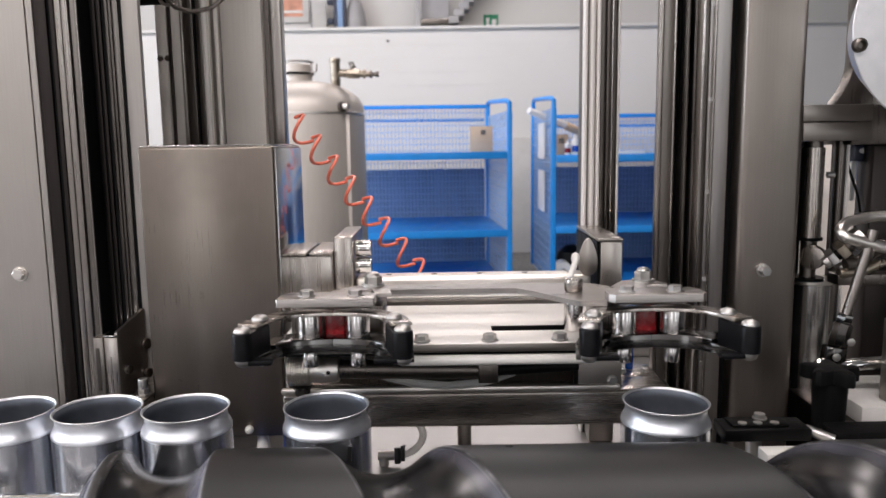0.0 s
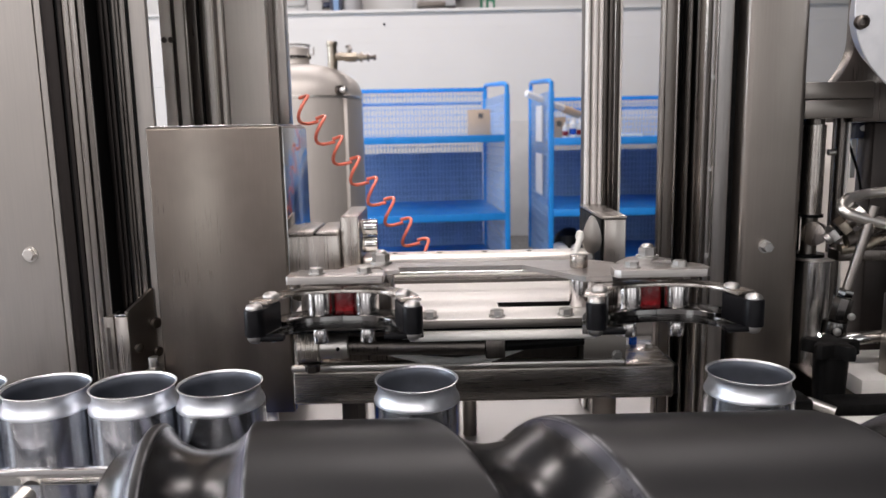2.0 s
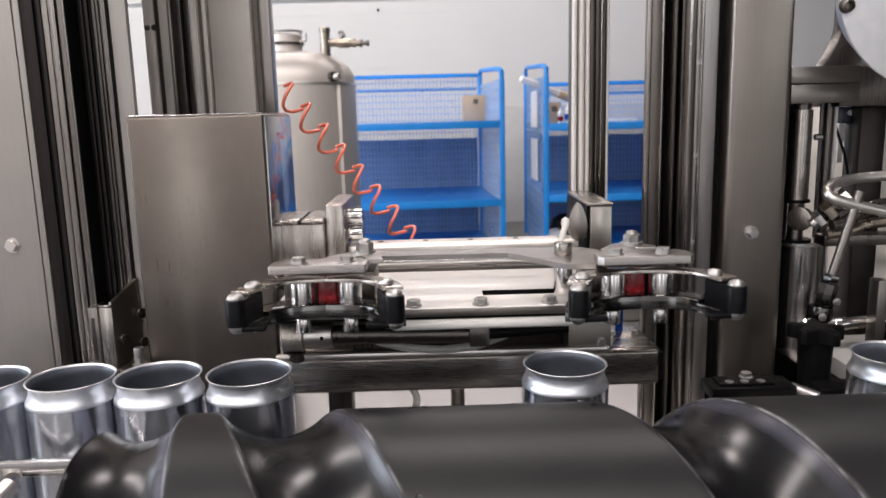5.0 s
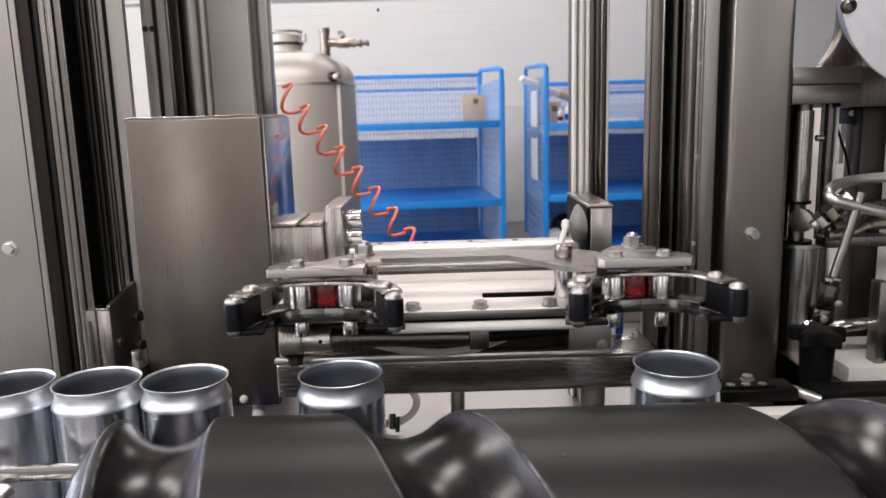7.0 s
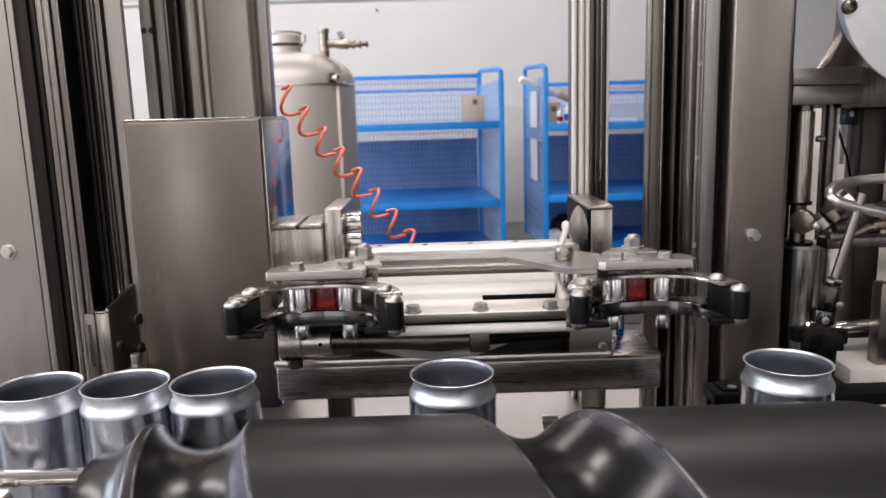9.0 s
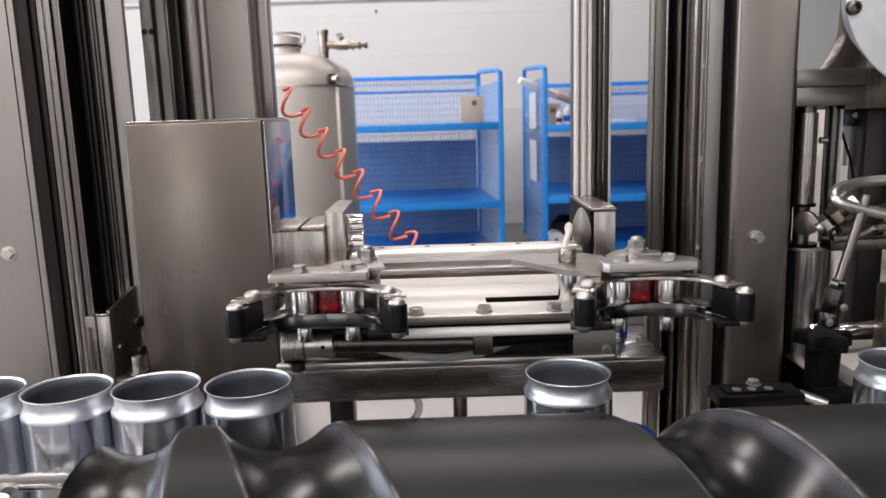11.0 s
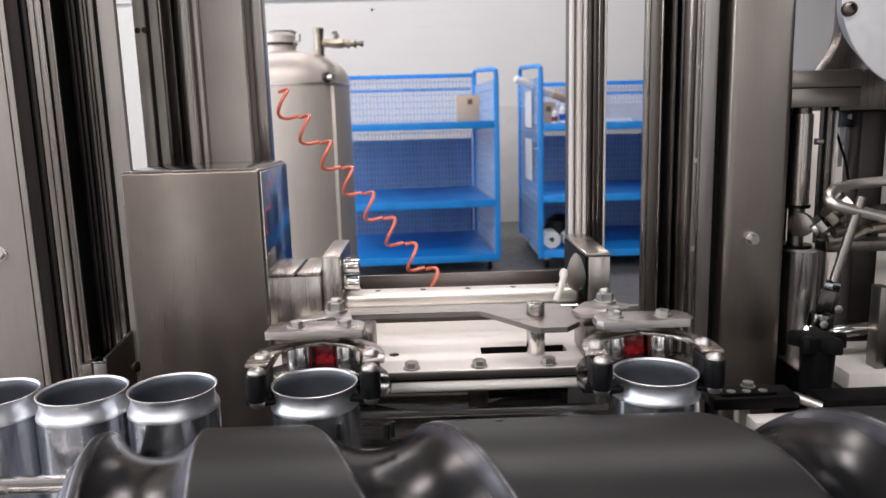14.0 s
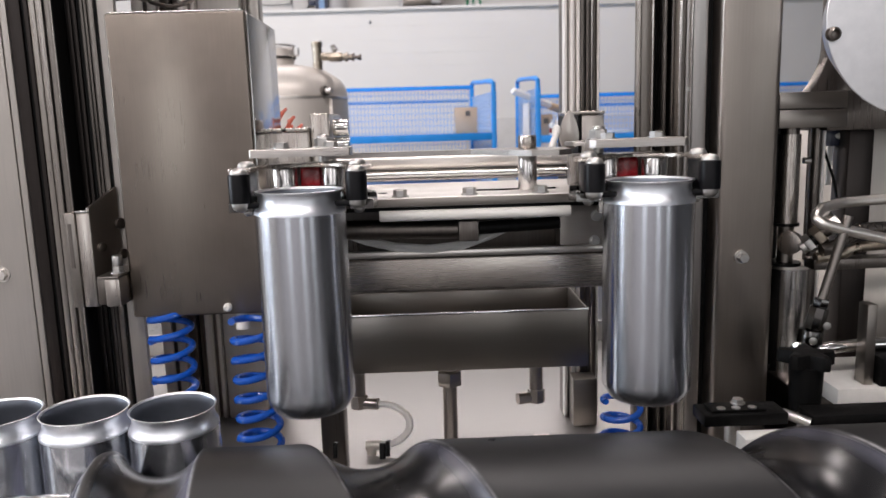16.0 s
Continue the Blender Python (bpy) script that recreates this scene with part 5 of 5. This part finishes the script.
    part("air_hose", hose, CLEAR_HOSE, HEAD, "translucent white air hose")
    # horizontal guide rods and their end blocks
    rods = B()
    bm_box(rods, -0.0907, 0.1315, 0.1909, 0.2191, 0.1894, 0.2030, 0.0042, 4)
    bar_ob = part("guide_rod", rods, MACHINED, HEAD, "polished horizontal guide bar")
    part("lower_rod", bm_cyl(B(), (-0.0907, 0.2006, 0.1835), (0.1315, 0.2006, 0.1835), 0.0056, seg=24), CHROME, HEAD)
    for i in range(5):
        x = -0.060 + 0.0434 * i
        part("bar_hole", bm_cyl(B(), (x, 0.2061, 0.2027), (x, 0.2061, 0.2032), 0.0028, seg=12), BLACK, bar_ob)
    lb = B()
    bm_box(lb, -0.1529, -0.1091, 0.1724, 0.2430, 0.1647, 0.2268, 0.0015)
    block = part("motor_block", lb, STEEL_V, HEAD)
    for x0, x1 in ((-0.1525, -0.1325), (-0.1292, -0.1091)):
        box_part("lid", (x0, x1, 0.1703, 0.2440, 0.2272, 0.2304), STEEL_V, block, bev=0.0008)
    box_part("lid_slot", (-0.1324, -0.1293, 0.1714, 0.2430, 0.2272, 0.2287), BLACK, block, bev=0)
    cb = B()
    bm_box(cb, -0.1086, -0.0918, 0.1811, 0.2755, 0.1647, 0.2426, 0.0015)
    clampb = part("clamp_block", cb, STEEL_V, HEAD)
    for z in (0.1948, 0.2133, 0.2296):
        part("clamp_screw", bm_cyl(B(), (-0.0906, 0.2006, z), (-0.0755, 0.2006, z), 0.0078, bev=0.001), CHROME, clampb)
    rb = B()
    bm_box(rb, 0.1385, 0.1591, 0.1855, 0.2940, 0.1647, 0.2344, 0.0012)
    rblock = part("end_housing", rb, STEEL_V, HEAD)
    box_part("housing_lid", (0.1355, 0.1593, 0.1833, 0.2961, 0.2347, 0.2379), STEEL_H, rblock, bev=0.001)
    box_part("housing_back", (0.1355, 0.1383, 0.1876, 0.2929, 0.1647, 0.2344), BLACK, rblock, bev=0)
    leaf = [(0.1263 + 0.0085 * math.sin(a) * (1 - 0.35 * math.cos(a)), 0.2209 + 0.0179 * math.cos(a)) for a in np.linspace(0, 2 * math.pi, 28, endpoint=False)]
    lever = bm_plate(B(), leaf, -0.1844, -0.1811, bev=0.0006)
    bmesh.ops.rotate(lever, cent=(0, 0, 0), matrix=Matrix.Rotation(radians(90), 3, "X"), verts=lever.verts)
    part("clamp_lever", lever, STEEL_V, rblock, "leaf-shaped satin steel lever")
    part("lever_pin", bm_cyl(B(), (0.1285, 0.1846, 0.2133), (0.1374, 0.2158, 0.2133), 0.003, seg=12), STEEL_DARK, rblock)
    tube = B()
    bm_tube(tube, [(0.1138, 0.1724, 0.2231), (0.1122, 0.1703, 0.2176), (0.1079, 0.1638, 0.2089), (0.1030, 0.1572, 0.2003)], 0.0028)
    part("white_tube", tube, WHITE_PLASTIC, rblock)
    part("tube_elbow", bm_lathe(B(), [(0, -0.006), (0.0032, -0.004), (0.0042, 0), (0.0032, 0.004), (0, 0.006)], pose(0.1133, 0.1746, 0.2209), 16), WHITE_PLASTIC, rblock)
    # sliding link that closes the jaws
    link = B()
    bm_plate(link, [(-0.065, 0.100), (0.052, 0.099), (0.060, 0.090), (0.075, 0.070), (0.088, 0.051), (0.094, 0.046), (0.114, 0.046), (0.126, 0.060), (0.128, 0.103), (0.116, 0.116), (0.098, 0.120), (0.078, 0.122), (-0.065, 0.122)], 0.2047, 0.2088)
    LINK = part("sliding_link", link, PLATE, HEAD, "bent steel sliding link")
    LINK_X, LINK_Y = 0.0955, 0.0840
    pb = B()
    bm_cyl(pb, (LINK_X, LINK_Y, 0.1770), (LINK_X, LINK_Y, 0.2046), 0.0075, bev=0.0008)
    part("link_post", pb, SPACER, LINK)
    lbolt = B()
    bm_cyl(lbolt, (LINK_X, LINK_Y, 0.2089), (LINK_X, LINK_Y, 0.2192), 0.0072, bev=0.001)
    part("cap_screw", lbolt, STEEL_H, LINK)
    part("blue_tube", bm_tube(B(), [(0.158, 0.150, 0.1242), (0.158, 0.150, 0.140), (0.157, 0.149, 0.152), (0.154, 0.148, 0.1655)], 0.0036, 10), BLUE_HOSE, HEAD, "short blue air tube")
    for x in (0.150, 0.170):
        part("tab_screw", bm_hex(B(), x, 0.140, 0.1240, 0.0026, 0.003), NUT, HEAD)
    gripper(LEFT_X)
    gripper(RIGHT_X)
    side = B()
    bm_box(side, 0.100, 0.178, 0.1285, 0.165, 0.1205, 0.1240, 0.001)
    part("side_tab", side, STEEL_H, HEAD)


build_head()


# ---- coiled air hoses, a ring to each turn ----
def coil_turn(radius, rise, tube, material, name, parent, seg=8):
    bm = B()
    pts = []
    for k in range(25):
        a = 2 * math.pi * k / 24
        pts.append((radius * math.cos(a), radius * math.sin(a), rise * (k / 24 - 0.5)))
    bm_tube(bm, pts, tube, seg)
    return part(name, bm, material, parent)


RED_TURNS, BLUE_COILS = [], []


def build_hoses():
    red = thing("coiled_air_hose", "orange coiled air hose stretched across the machine", "hose")
    for i in range(8):
        RED_TURNS.append(coil_turn(0.0119, 0.0318, 0.0018, ORANGE, "coil_turn", red))
    for x, y, n, label in ((-0.2385, 0.15, 10, "glossy blue coiled air hose below the cover"), (-0.1565, 0.115, 10, "blue coiled air hose on a white fitting"), (0.1725, 0.165, 4, "short blue coiled air hose")):
        hose = thing("blue_coiled_hose", label, "hose", group="blue coiled hoses")
        BLUE_COILS.append((x, y, [coil_turn(0.0172, 0.0172, 0.0031, BLUE_HOSE, "coil_turn", hose, seg=10) for _ in range(n)]))


build_hoses()


# ---- the unit beside the right column ----
def smooth_line(points, n):
    """A rounded line through the points (Catmull-Rom)."""
    p = [Vector(q) for q in (points[0], *points, points[-1])]
    out = []
    for i in range(1, len(p) - 2):
        for k in range(n):
            t = k / n
            out.append(0.5 * (2 * p[i] + (p[i + 1] - p[i - 1]) * t + (2 * p[i - 1] - 5 * p[i] + 4 * p[i + 1] - p[i + 2]) * t * t + (3 * p[i] - p[i - 1] - 3 * p[i + 1] + p[i + 2]) * t ** 3))
    return out + [p[-2]]


def build_side_unit():
    unit = thing("filling_unit", "steel side unit with posts, brackets and a large disc", "machine unit")
    for z0, z1, x0 in ((0.3415, 0.3570, 0.3225), (0.3240, 0.3410, 0.3230)):
        box_part("cross_plate", (x0, 0.3866, 0.19, 0.33, z0, z1), STEEL_MID, unit, bev=0.0012)
    box_part("rear_plate", (0.3869, 0.60, 0.225, 0.33, 0.3200, 0.3566), STEEL_DARK, unit, bev=0.0012)
    disc = B()
    bm_lathe(disc, [(0, -0.006), (0.030, -0.005), (0.0820, 0.0), (0.0826, 0.0006), (0.0822, 0.002), (0.060, 0.050), (0.03, 0.055), (0, 0.055)], pose(0.4103, 0.125, 0.4148, -90), 72)
    part("large_disc", disc, DISC_STEEL, unit)
    part("disc_bolt", bm_lathe(B(), [(0, 0), (0.006, 0), (0.0055, 0.004), (0.0032, 0.005), (0.0028, 0.002), (0, 0.002)], pose(0.3330, 0.1248, 0.4009, 90), 20), STEEL_DARK, unit)
    flare = [(0.3770 + 0.0190 * (1 - (1 - k / 8) ** 2), 0.3572 + 0.045 * (k / 8)) for k in range(9)]
    hub = bm_plate(B(), flare + [(0.396, 0.62), (0.47, 0.62), (0.47, 0.3572)], -0.262, -0.245, bev=0.001)
    bmesh.ops.rotate(hub, cent=(0, 0, 0), matrix=Matrix.Rotation(radians(90), 3, "X"), verts=hub.verts)
    part("hub_column", hub, STEEL_DARK, unit)
    lower = B()
    bm_lathe(lower, [(0, -0.002), (0.0192, -0.002), (0.0192, 0.1860), (0, 0.1860)], pose(0.3550, 0.226, 0), 48)
    part("lower_post", lower, SPACER, unit)
    part("post_flange", bm_lathe(B(), [(0, 0.1861), (0.0222, 0.1861), (0.0230, 0.1868), (0.0230, 0.1898), (0.0222, 0.1905), (0, 0.1905)], pose(0.3550, 0.226, 0), 48), MACHINED, unit)
    for z0, z1, r, skin, name in ((0.1906, 0.1938, 0.0150, BLACK, "seal_ring"), (0.1939, 0.2295, 0.0074, STEEL_MID, "piston_rod"), (0.2296, 0.2325, 0.0120, BLACK, "seal_ring"), (0.2326, 0.3180, 0.0102, STEEL_V, "upper_post"), (0.3181, 0.3238, 0.0085, STEEL_DARK, "collar")):
        part(name, bm_cyl(B(), (0.3455, 0.214, z0), (0.3455, 0.214, z1), r, seg=36), skin, unit)
    # pale sheet added to brighten the gap behind the posts, sloped towards the lamps
    sheet = B()
    rim = [(0.3564, 0.0051), (0.4923, 0.0051), (0.5147, 0.2357), (0.5094, 0.2941), (0.5076, 0.3216), (0.4274, 0.3216)]
    front = [sheet.verts.new((x, 0.300 + 0.5 * z, z)) for x, z in rim]
    back = [sheet.verts.new((x, 0.305 + 0.5 * z, z)) for x, z in rim]
    sheet.faces.new(front)
    sheet.faces.new(back[::-1])
    for k in range(len(rim)):
        sheet.faces.new((front[k - 1], back[k - 1], back[k], front[k]))
    bmesh.ops.recalc_face_normals(sheet, faces=sheet.faces)
    part("filler_sheet", sheet, POST_LIGHT, unit)
    clev = B()
    bm_cyl(clev, (0.3335, 0.183, 0.217), (0.3400, 0.190, 0.217), 0.0110, seg=36, bev=0.0006)
    part("clevis_disc", clev, STEEL_V, unit)
    for x, z, r, ln, sides, skin in ((0.343, 0.212, 0.0062, 0.006, 16, NUT), (0.3475, 0.215, 0.0095, 0.005, 6, NUT), (0.352, 0.2185, 0.0055, 0.004, 16, BLACK), (0.356, 0.2215, 0.0105, 0.006, 6, BRASS), (0.362, 0.2275, 0.007, 0.005, 16, STEEL_DARK), (0.366, 0.231, 0.0098, 0.009, 8, NUT)):
        part("hose_fitting", bm_cyl(B(), (x, 0.178, z), (x + ln, 0.176, z + ln * 0.9), r, seg=sides, bev=0.0008), skin, unit)
    part("elbow", bm_tube(B(), smooth_line([(0.358, 0.170, 0.212), (0.372, 0.170, 0.216), (0.388, 0.172, 0.226), (0.42, 0.176, 0.230), (0.60, 0.18, 0.226)], 5), 0.0062, 14), STEEL_DARK, unit)
    part("elbow", bm_tube(B(), smooth_line([(0.356, 0.176, 0.203), (0.378, 0.176, 0.206), (0.42, 0.178, 0.214), (0.60, 0.18, 0.214)], 5), 0.0050, 14), BRASS, unit)
    relay = box_part("sensor_box", (0.4145, 0.4345, 0.268, 0.290, 0.3030, 0.3195), NAVY, unit, "dark blue sensor box with a white label", 0.002)
    label = B()
    bm_lathe(label, [(0, 0), (0.0055, 0), (0.0055, 0.0006), (0, 0.0006)], pose(0.4245, 0.268, 0.3135, 90) @ Matrix.Diagonal((1, 0.55, 1, 1)), 24)
    part("white_label", label, PAPER, relay)
    part("white_tag", bm_box(B(), 0.4165, 0.4215, 0.276, 0.278, 0.262, 0.3028, 0.0005), PAPER, unit)
    part("loose_wire", bm_tube(B(), smooth_line([(0.405, 0.262, 0.300), (0.411, 0.262, 0.284), (0.417, 0.262, 0.268), (0.421, 0.262, 0.250)], 5), 0.0014, 8), BLACK, unit)
    second = B()
    bm_cyl(second, (0.3878, 0.245, -0.002), (0.3878, 0.245, 0.3238), 0.0052, seg=24)
    part("second_post", second, STEEL_DARK, unit)
    part("thin_post", bm_cyl(B(), (0.3955, 0.245, -0.002), (0.3955, 0.245, 0.3238), 0.0016, seg=16), STEEL_LIGHT, unit)
    part("thin_post", bm_cyl(B(), (0.3805, 0.245, -0.002), (0.3805, 0.245, 0.3238), 0.0014, seg=16), STEEL_DARK, unit)
    part("clip", bm_cyl(B(), (0.3745, 0.243, 0.2905), (0.3815, 0.243, 0.2905), 0.0032, seg=12), NUT, unit)
    legs = B()
    bm_box(legs, 0.4237, 0.4500, 0.25, 0.28, -0.002, 0.3198, 0.002)
    part("rear_leg", legs, WEB_STEEL, unit)
    rodp = B()
    bm_cyl(rodp, (0.3705, 0.150, 0.246), (0.3500, 0.150, 0.168), 0.0042, seg=18)
    tie = part("tie_rod", rodp, STEEL_MID, unit)
    clevis = B()
    bm_cyl(clevis, (0.3508, 0.150, 0.171), (0.3488, 0.150, 0.163), 0.0070, seg=6, bev=0.0008)
    bm_cyl(clevis, (0.3488, 0.150, 0.163), (0.3440, 0.150, 0.142), 0.0085, seg=8, bev=0.001)
    bm_cyl(clevis, (0.3425, 0.150, 0.142), (0.3405, 0.150, 0.126), 0.0105, seg=14, bev=0.001)
    part("clevis", clevis, DARK_CHROME, tie)
    for x, z in ((0.3385, 0.1345), (0.3505, 0.1480)):
        part("clevis_pin", bm_cyl(B(), (x, 0.1400, z), (x, 0.1380, z), 0.0036, seg=14, bev=0.0006), NUT, tie)
    loop = [(0.60, 0.150, 0.178), (0.392, 0.150, 0.2275), (0.354, 0.150, 0.2375), (0.346, 0.151, 0.2405), (0.344, 0.155, 0.2450), (0.350, 0.162, 0.2490), (0.364, 0.172, 0.2525), (0.41, 0.18, 0.256), (0.60, 0.18, 0.260)]
    part("bent_tube", bm_tube(B(), smooth_line(loop, 5), 0.0048, 14), MACHINED, unit)
    curve = [(0.60, 0.145, 0.128), (0.40, 0.145, 0.128), (0.355, 0.143, 0.126), (0.334, 0.146, 0.121), (0.330, 0.152, 0.128)]
    part("lower_tube", bm_tube(B(), smooth_line(curve, 5), 0.0058, 14), CHROME, unit)
    bar = B()
    bm_box(bar, 0.355, 0.60, 0.175, 0.195, 0.192, 0.202, 0.001)
    part("dark_link", bar, STEEL_DARK, unit)
    blk = B()
    bm_box(blk, 0.352, 0.60, 0.118, 0.206, 0.080, 0.0962, 0.001)
    part("white_shelf", blk, WHITE_PLASTIC, unit)
    box_part("drive_box", (0.3905, 0.60, 0.119, 0.16, 0.0964, 0.1225), BLACK, unit, bev=0.001)
    gus2 = B()
    bm_box(gus2, 0.3785, 0.3875, 0.125, 0.140, 0.0964, 0.170, 0.001)
    part("side_lug", gus2, STEEL_MID, unit)
    conn = B()
    bm_cyl(conn, (0.414, 0.12, 0.150), (0.414, 0.12, 0.176), 0.011, bev=0.001)
    for i in range(4):
        bm_cyl(conn, (0.414, 0.12, 0.178 + 0.005 * i), (0.414, 0.12, 0.1815 + 0.005 * i), 0.009)
    part("hose_connector", conn, WHITE_PLASTIC, unit)
    box_part("back_panel", (0.4520, 0.62, 0.290, 0.302, -0.002, 0.3198), TUBE_STEEL, unit)
    pedestal = B()
    bm_box(pedestal, 0.335, 0.60, 0.13, 0.33, -0.002, 0.0798, 0.002)
    part("pedestal", pedestal, STEEL_DARK, unit)

    knob = thing("star_knob", "black plastic star knob on the guide rail clamp", "knob")
    outline = []
    for i in range(40):
        a = 2 * math.pi * i / 40
        outline.append((0.313 + (0.0185 + 0.0055 * math.cos(5 * a)) * math.cos(a), 0.10 + (0.0185 + 0.0055 * math.cos(5 * a)) * math.sin(a)))
    part("grip", bm_plate(B(), outline, 0.127, 0.139, bev=0.003), BLACK, knob)
    part("stem", bm_cyl(B(), (0.313, 0.10, 0.088), (0.313, 0.10, 0.126), 0.0125, 0.0140), BLACK, knob)
    part("threaded_rod", bm_cyl(B(), (0.313, 0.10, -0.002), (0.313, 0.10, 0.088), 0.005), MACHINED, knob)

    rail = thing("can_guide", "black plastic can guide with bolted steel strips", "guide rail")
    box_part("guide_body", (0.207, 0.274, 0.048, 0.075, 0.0955, 0.1055), BLACK, rail, bev=0.0015)
    box_part("guide_plate", (0.214, 0.258, 0.052, 0.070, 0.1057, 0.1078), BLACK, rail, bev=0.0008)
    part("guide_bolt", bm_hex(B(), 0.2405, 0.066, 0.1078, 0.0046, 0.0042), NUT, rail)
    for x in (0.2230, 0.2350, 0.2480):
        part("guide_washer", bm_cyl(B(), (x, 0.056, 0.1078), (x, 0.056, 0.1086), 0.0034, seg=16), NUT, rail)
    part("guide_pin", bm_cyl(B(), (0.2742, 0.06, 0.101), (0.292, 0.05, 0.0955), 0.004), NUT, rail)
    box_part("long_body", (0.297, 0.60, 0.055, 0.080, 0.089, 0.099), BLACK, rail, bev=0.0015)
    box_part("white_strip", (0.232, 0.60, 0.030, 0.0475, 0.060, 0.0930), WHITE_PLASTIC, rail, bev=0.001)
    for x in (0.235, 0.42):
        part("guide_stand", bm_cyl(B(), (x, 0.062, -0.002), (x, 0.062, 0.0954 if x < 0.3 else 0.0889), 0.006), MACHINED, rail)


build_side_unit()


# ---- what moves ----
HEAD_ROWS = [(0, 0), (12.7, 0), (12.8, -0.0016), (12.9, -0.005), (13.0, -0.016), (13.1, -0.027), (13.2, -0.031), (13.3, -0.0345), (13.4, -0.038), (13.5, -0.0398),
             (13.65, -0.0415), (14.45, -0.0415), (14.6, -0.0325), (14.7, -0.0165), (14.8, 0.0015), (14.9, 0.0175), (15.0, 0.034), (15.1, 0.0515), (15.2, 0.0695),
             (15.3, 0.0850), (15.4, 0.0925), (15.5, 0.0965), (15.7, 0.1015), (16.0, 0.1075)]
JAW_ROWS = [(0, 0), (13.55, 0), (13.65, 0.1), (13.75, 0.45), (13.85, 0.85), (13.95, 1), (16, 1)]


def head_lift(t):
    return float(np.interp(t, [a for a, _ in HEAD_ROWS], [b for _, b in HEAD_ROWS]))


def motions():
    times = [0, 0.5, 0.57, 0.64] + [1 + 0.5 * i for i in range(24)] + [12.59, 12.66, 12.73, 13.5, 14.45, 16]
    walk(FEED_SCREW, [(t, pose(0, SCREW_Y, SCREW_Z, -360 * run_length(t) / PITCH)) for t in times])
    lifts = [t for t, _ in HEAD_ROWS if t > 14.45]
    for start, can in CANS:
        rows = [(t, pose(float(can_path(start + run_length(t))), 0, 0.0005)) for t in times if t < 16]
        held = abs(start) < 1e-6 or abs(start + PITCH) < 1e-6
        x = float(can_path(start + 0.472))
        rows += [(t, pose(x, 0, 0.0005 + (head_lift(t) + 0.0415 if held else 0))) for t in lifts]
        walk(can, rows)
    walk(HEAD, [(t, pose(0, 0, dz)) for t, dz in HEAD_ROWS])
    for jaw, s, px, py, swing in JAWS:
        walk(jaw, [(t, pose(px, py, 0, 0, 0, -s * swing * k)) for t, k in JAW_ROWS])
    walk(LINK, [(t, pose(-0.021 * k, 0, 0)) for t, k in JAW_ROWS])
    beats = [t for t, _ in HEAD_ROWS]
    for i, turn in enumerate(RED_TURNS):
        k = (i + 0.5) / len(RED_TURNS)
        rows = []
        for t in beats:
            a, b = Vector(RED_TOP), Vector(RED_END) + Vector((-0.68 * head_lift(t), 0, head_lift(t)))
            m = (b - a).to_track_quat("Z", "Y").to_matrix().to_4x4()
            rows.append((t, Matrix.Translation(a + (b - a) * k) @ m))
        walk(turn, rows)
    for n, (x, y, turns) in enumerate(BLUE_COILS):
        for i, turn in enumerate(turns):
            k = (i + 0.5) / len(turns)
            rows = []
            for t in beats:
                top = (0.085, 0.056, 0.0)[n] + (1, 1.15, 0)[n] * head_lift(t) if n < 2 else 0.024 + 0.5 * head_lift(t)
                rows.append((t, pose(x, y, 0.006 + (top - 0.006) * k, 2 * (i % 3 - 1), 3 * (i % 2), 200)))
            walk(turn, rows)


RED_TOP, RED_END = (-0.1647, 0.2940, 0.3551), (-0.0233, 0.2657, 0.1813)
motions()
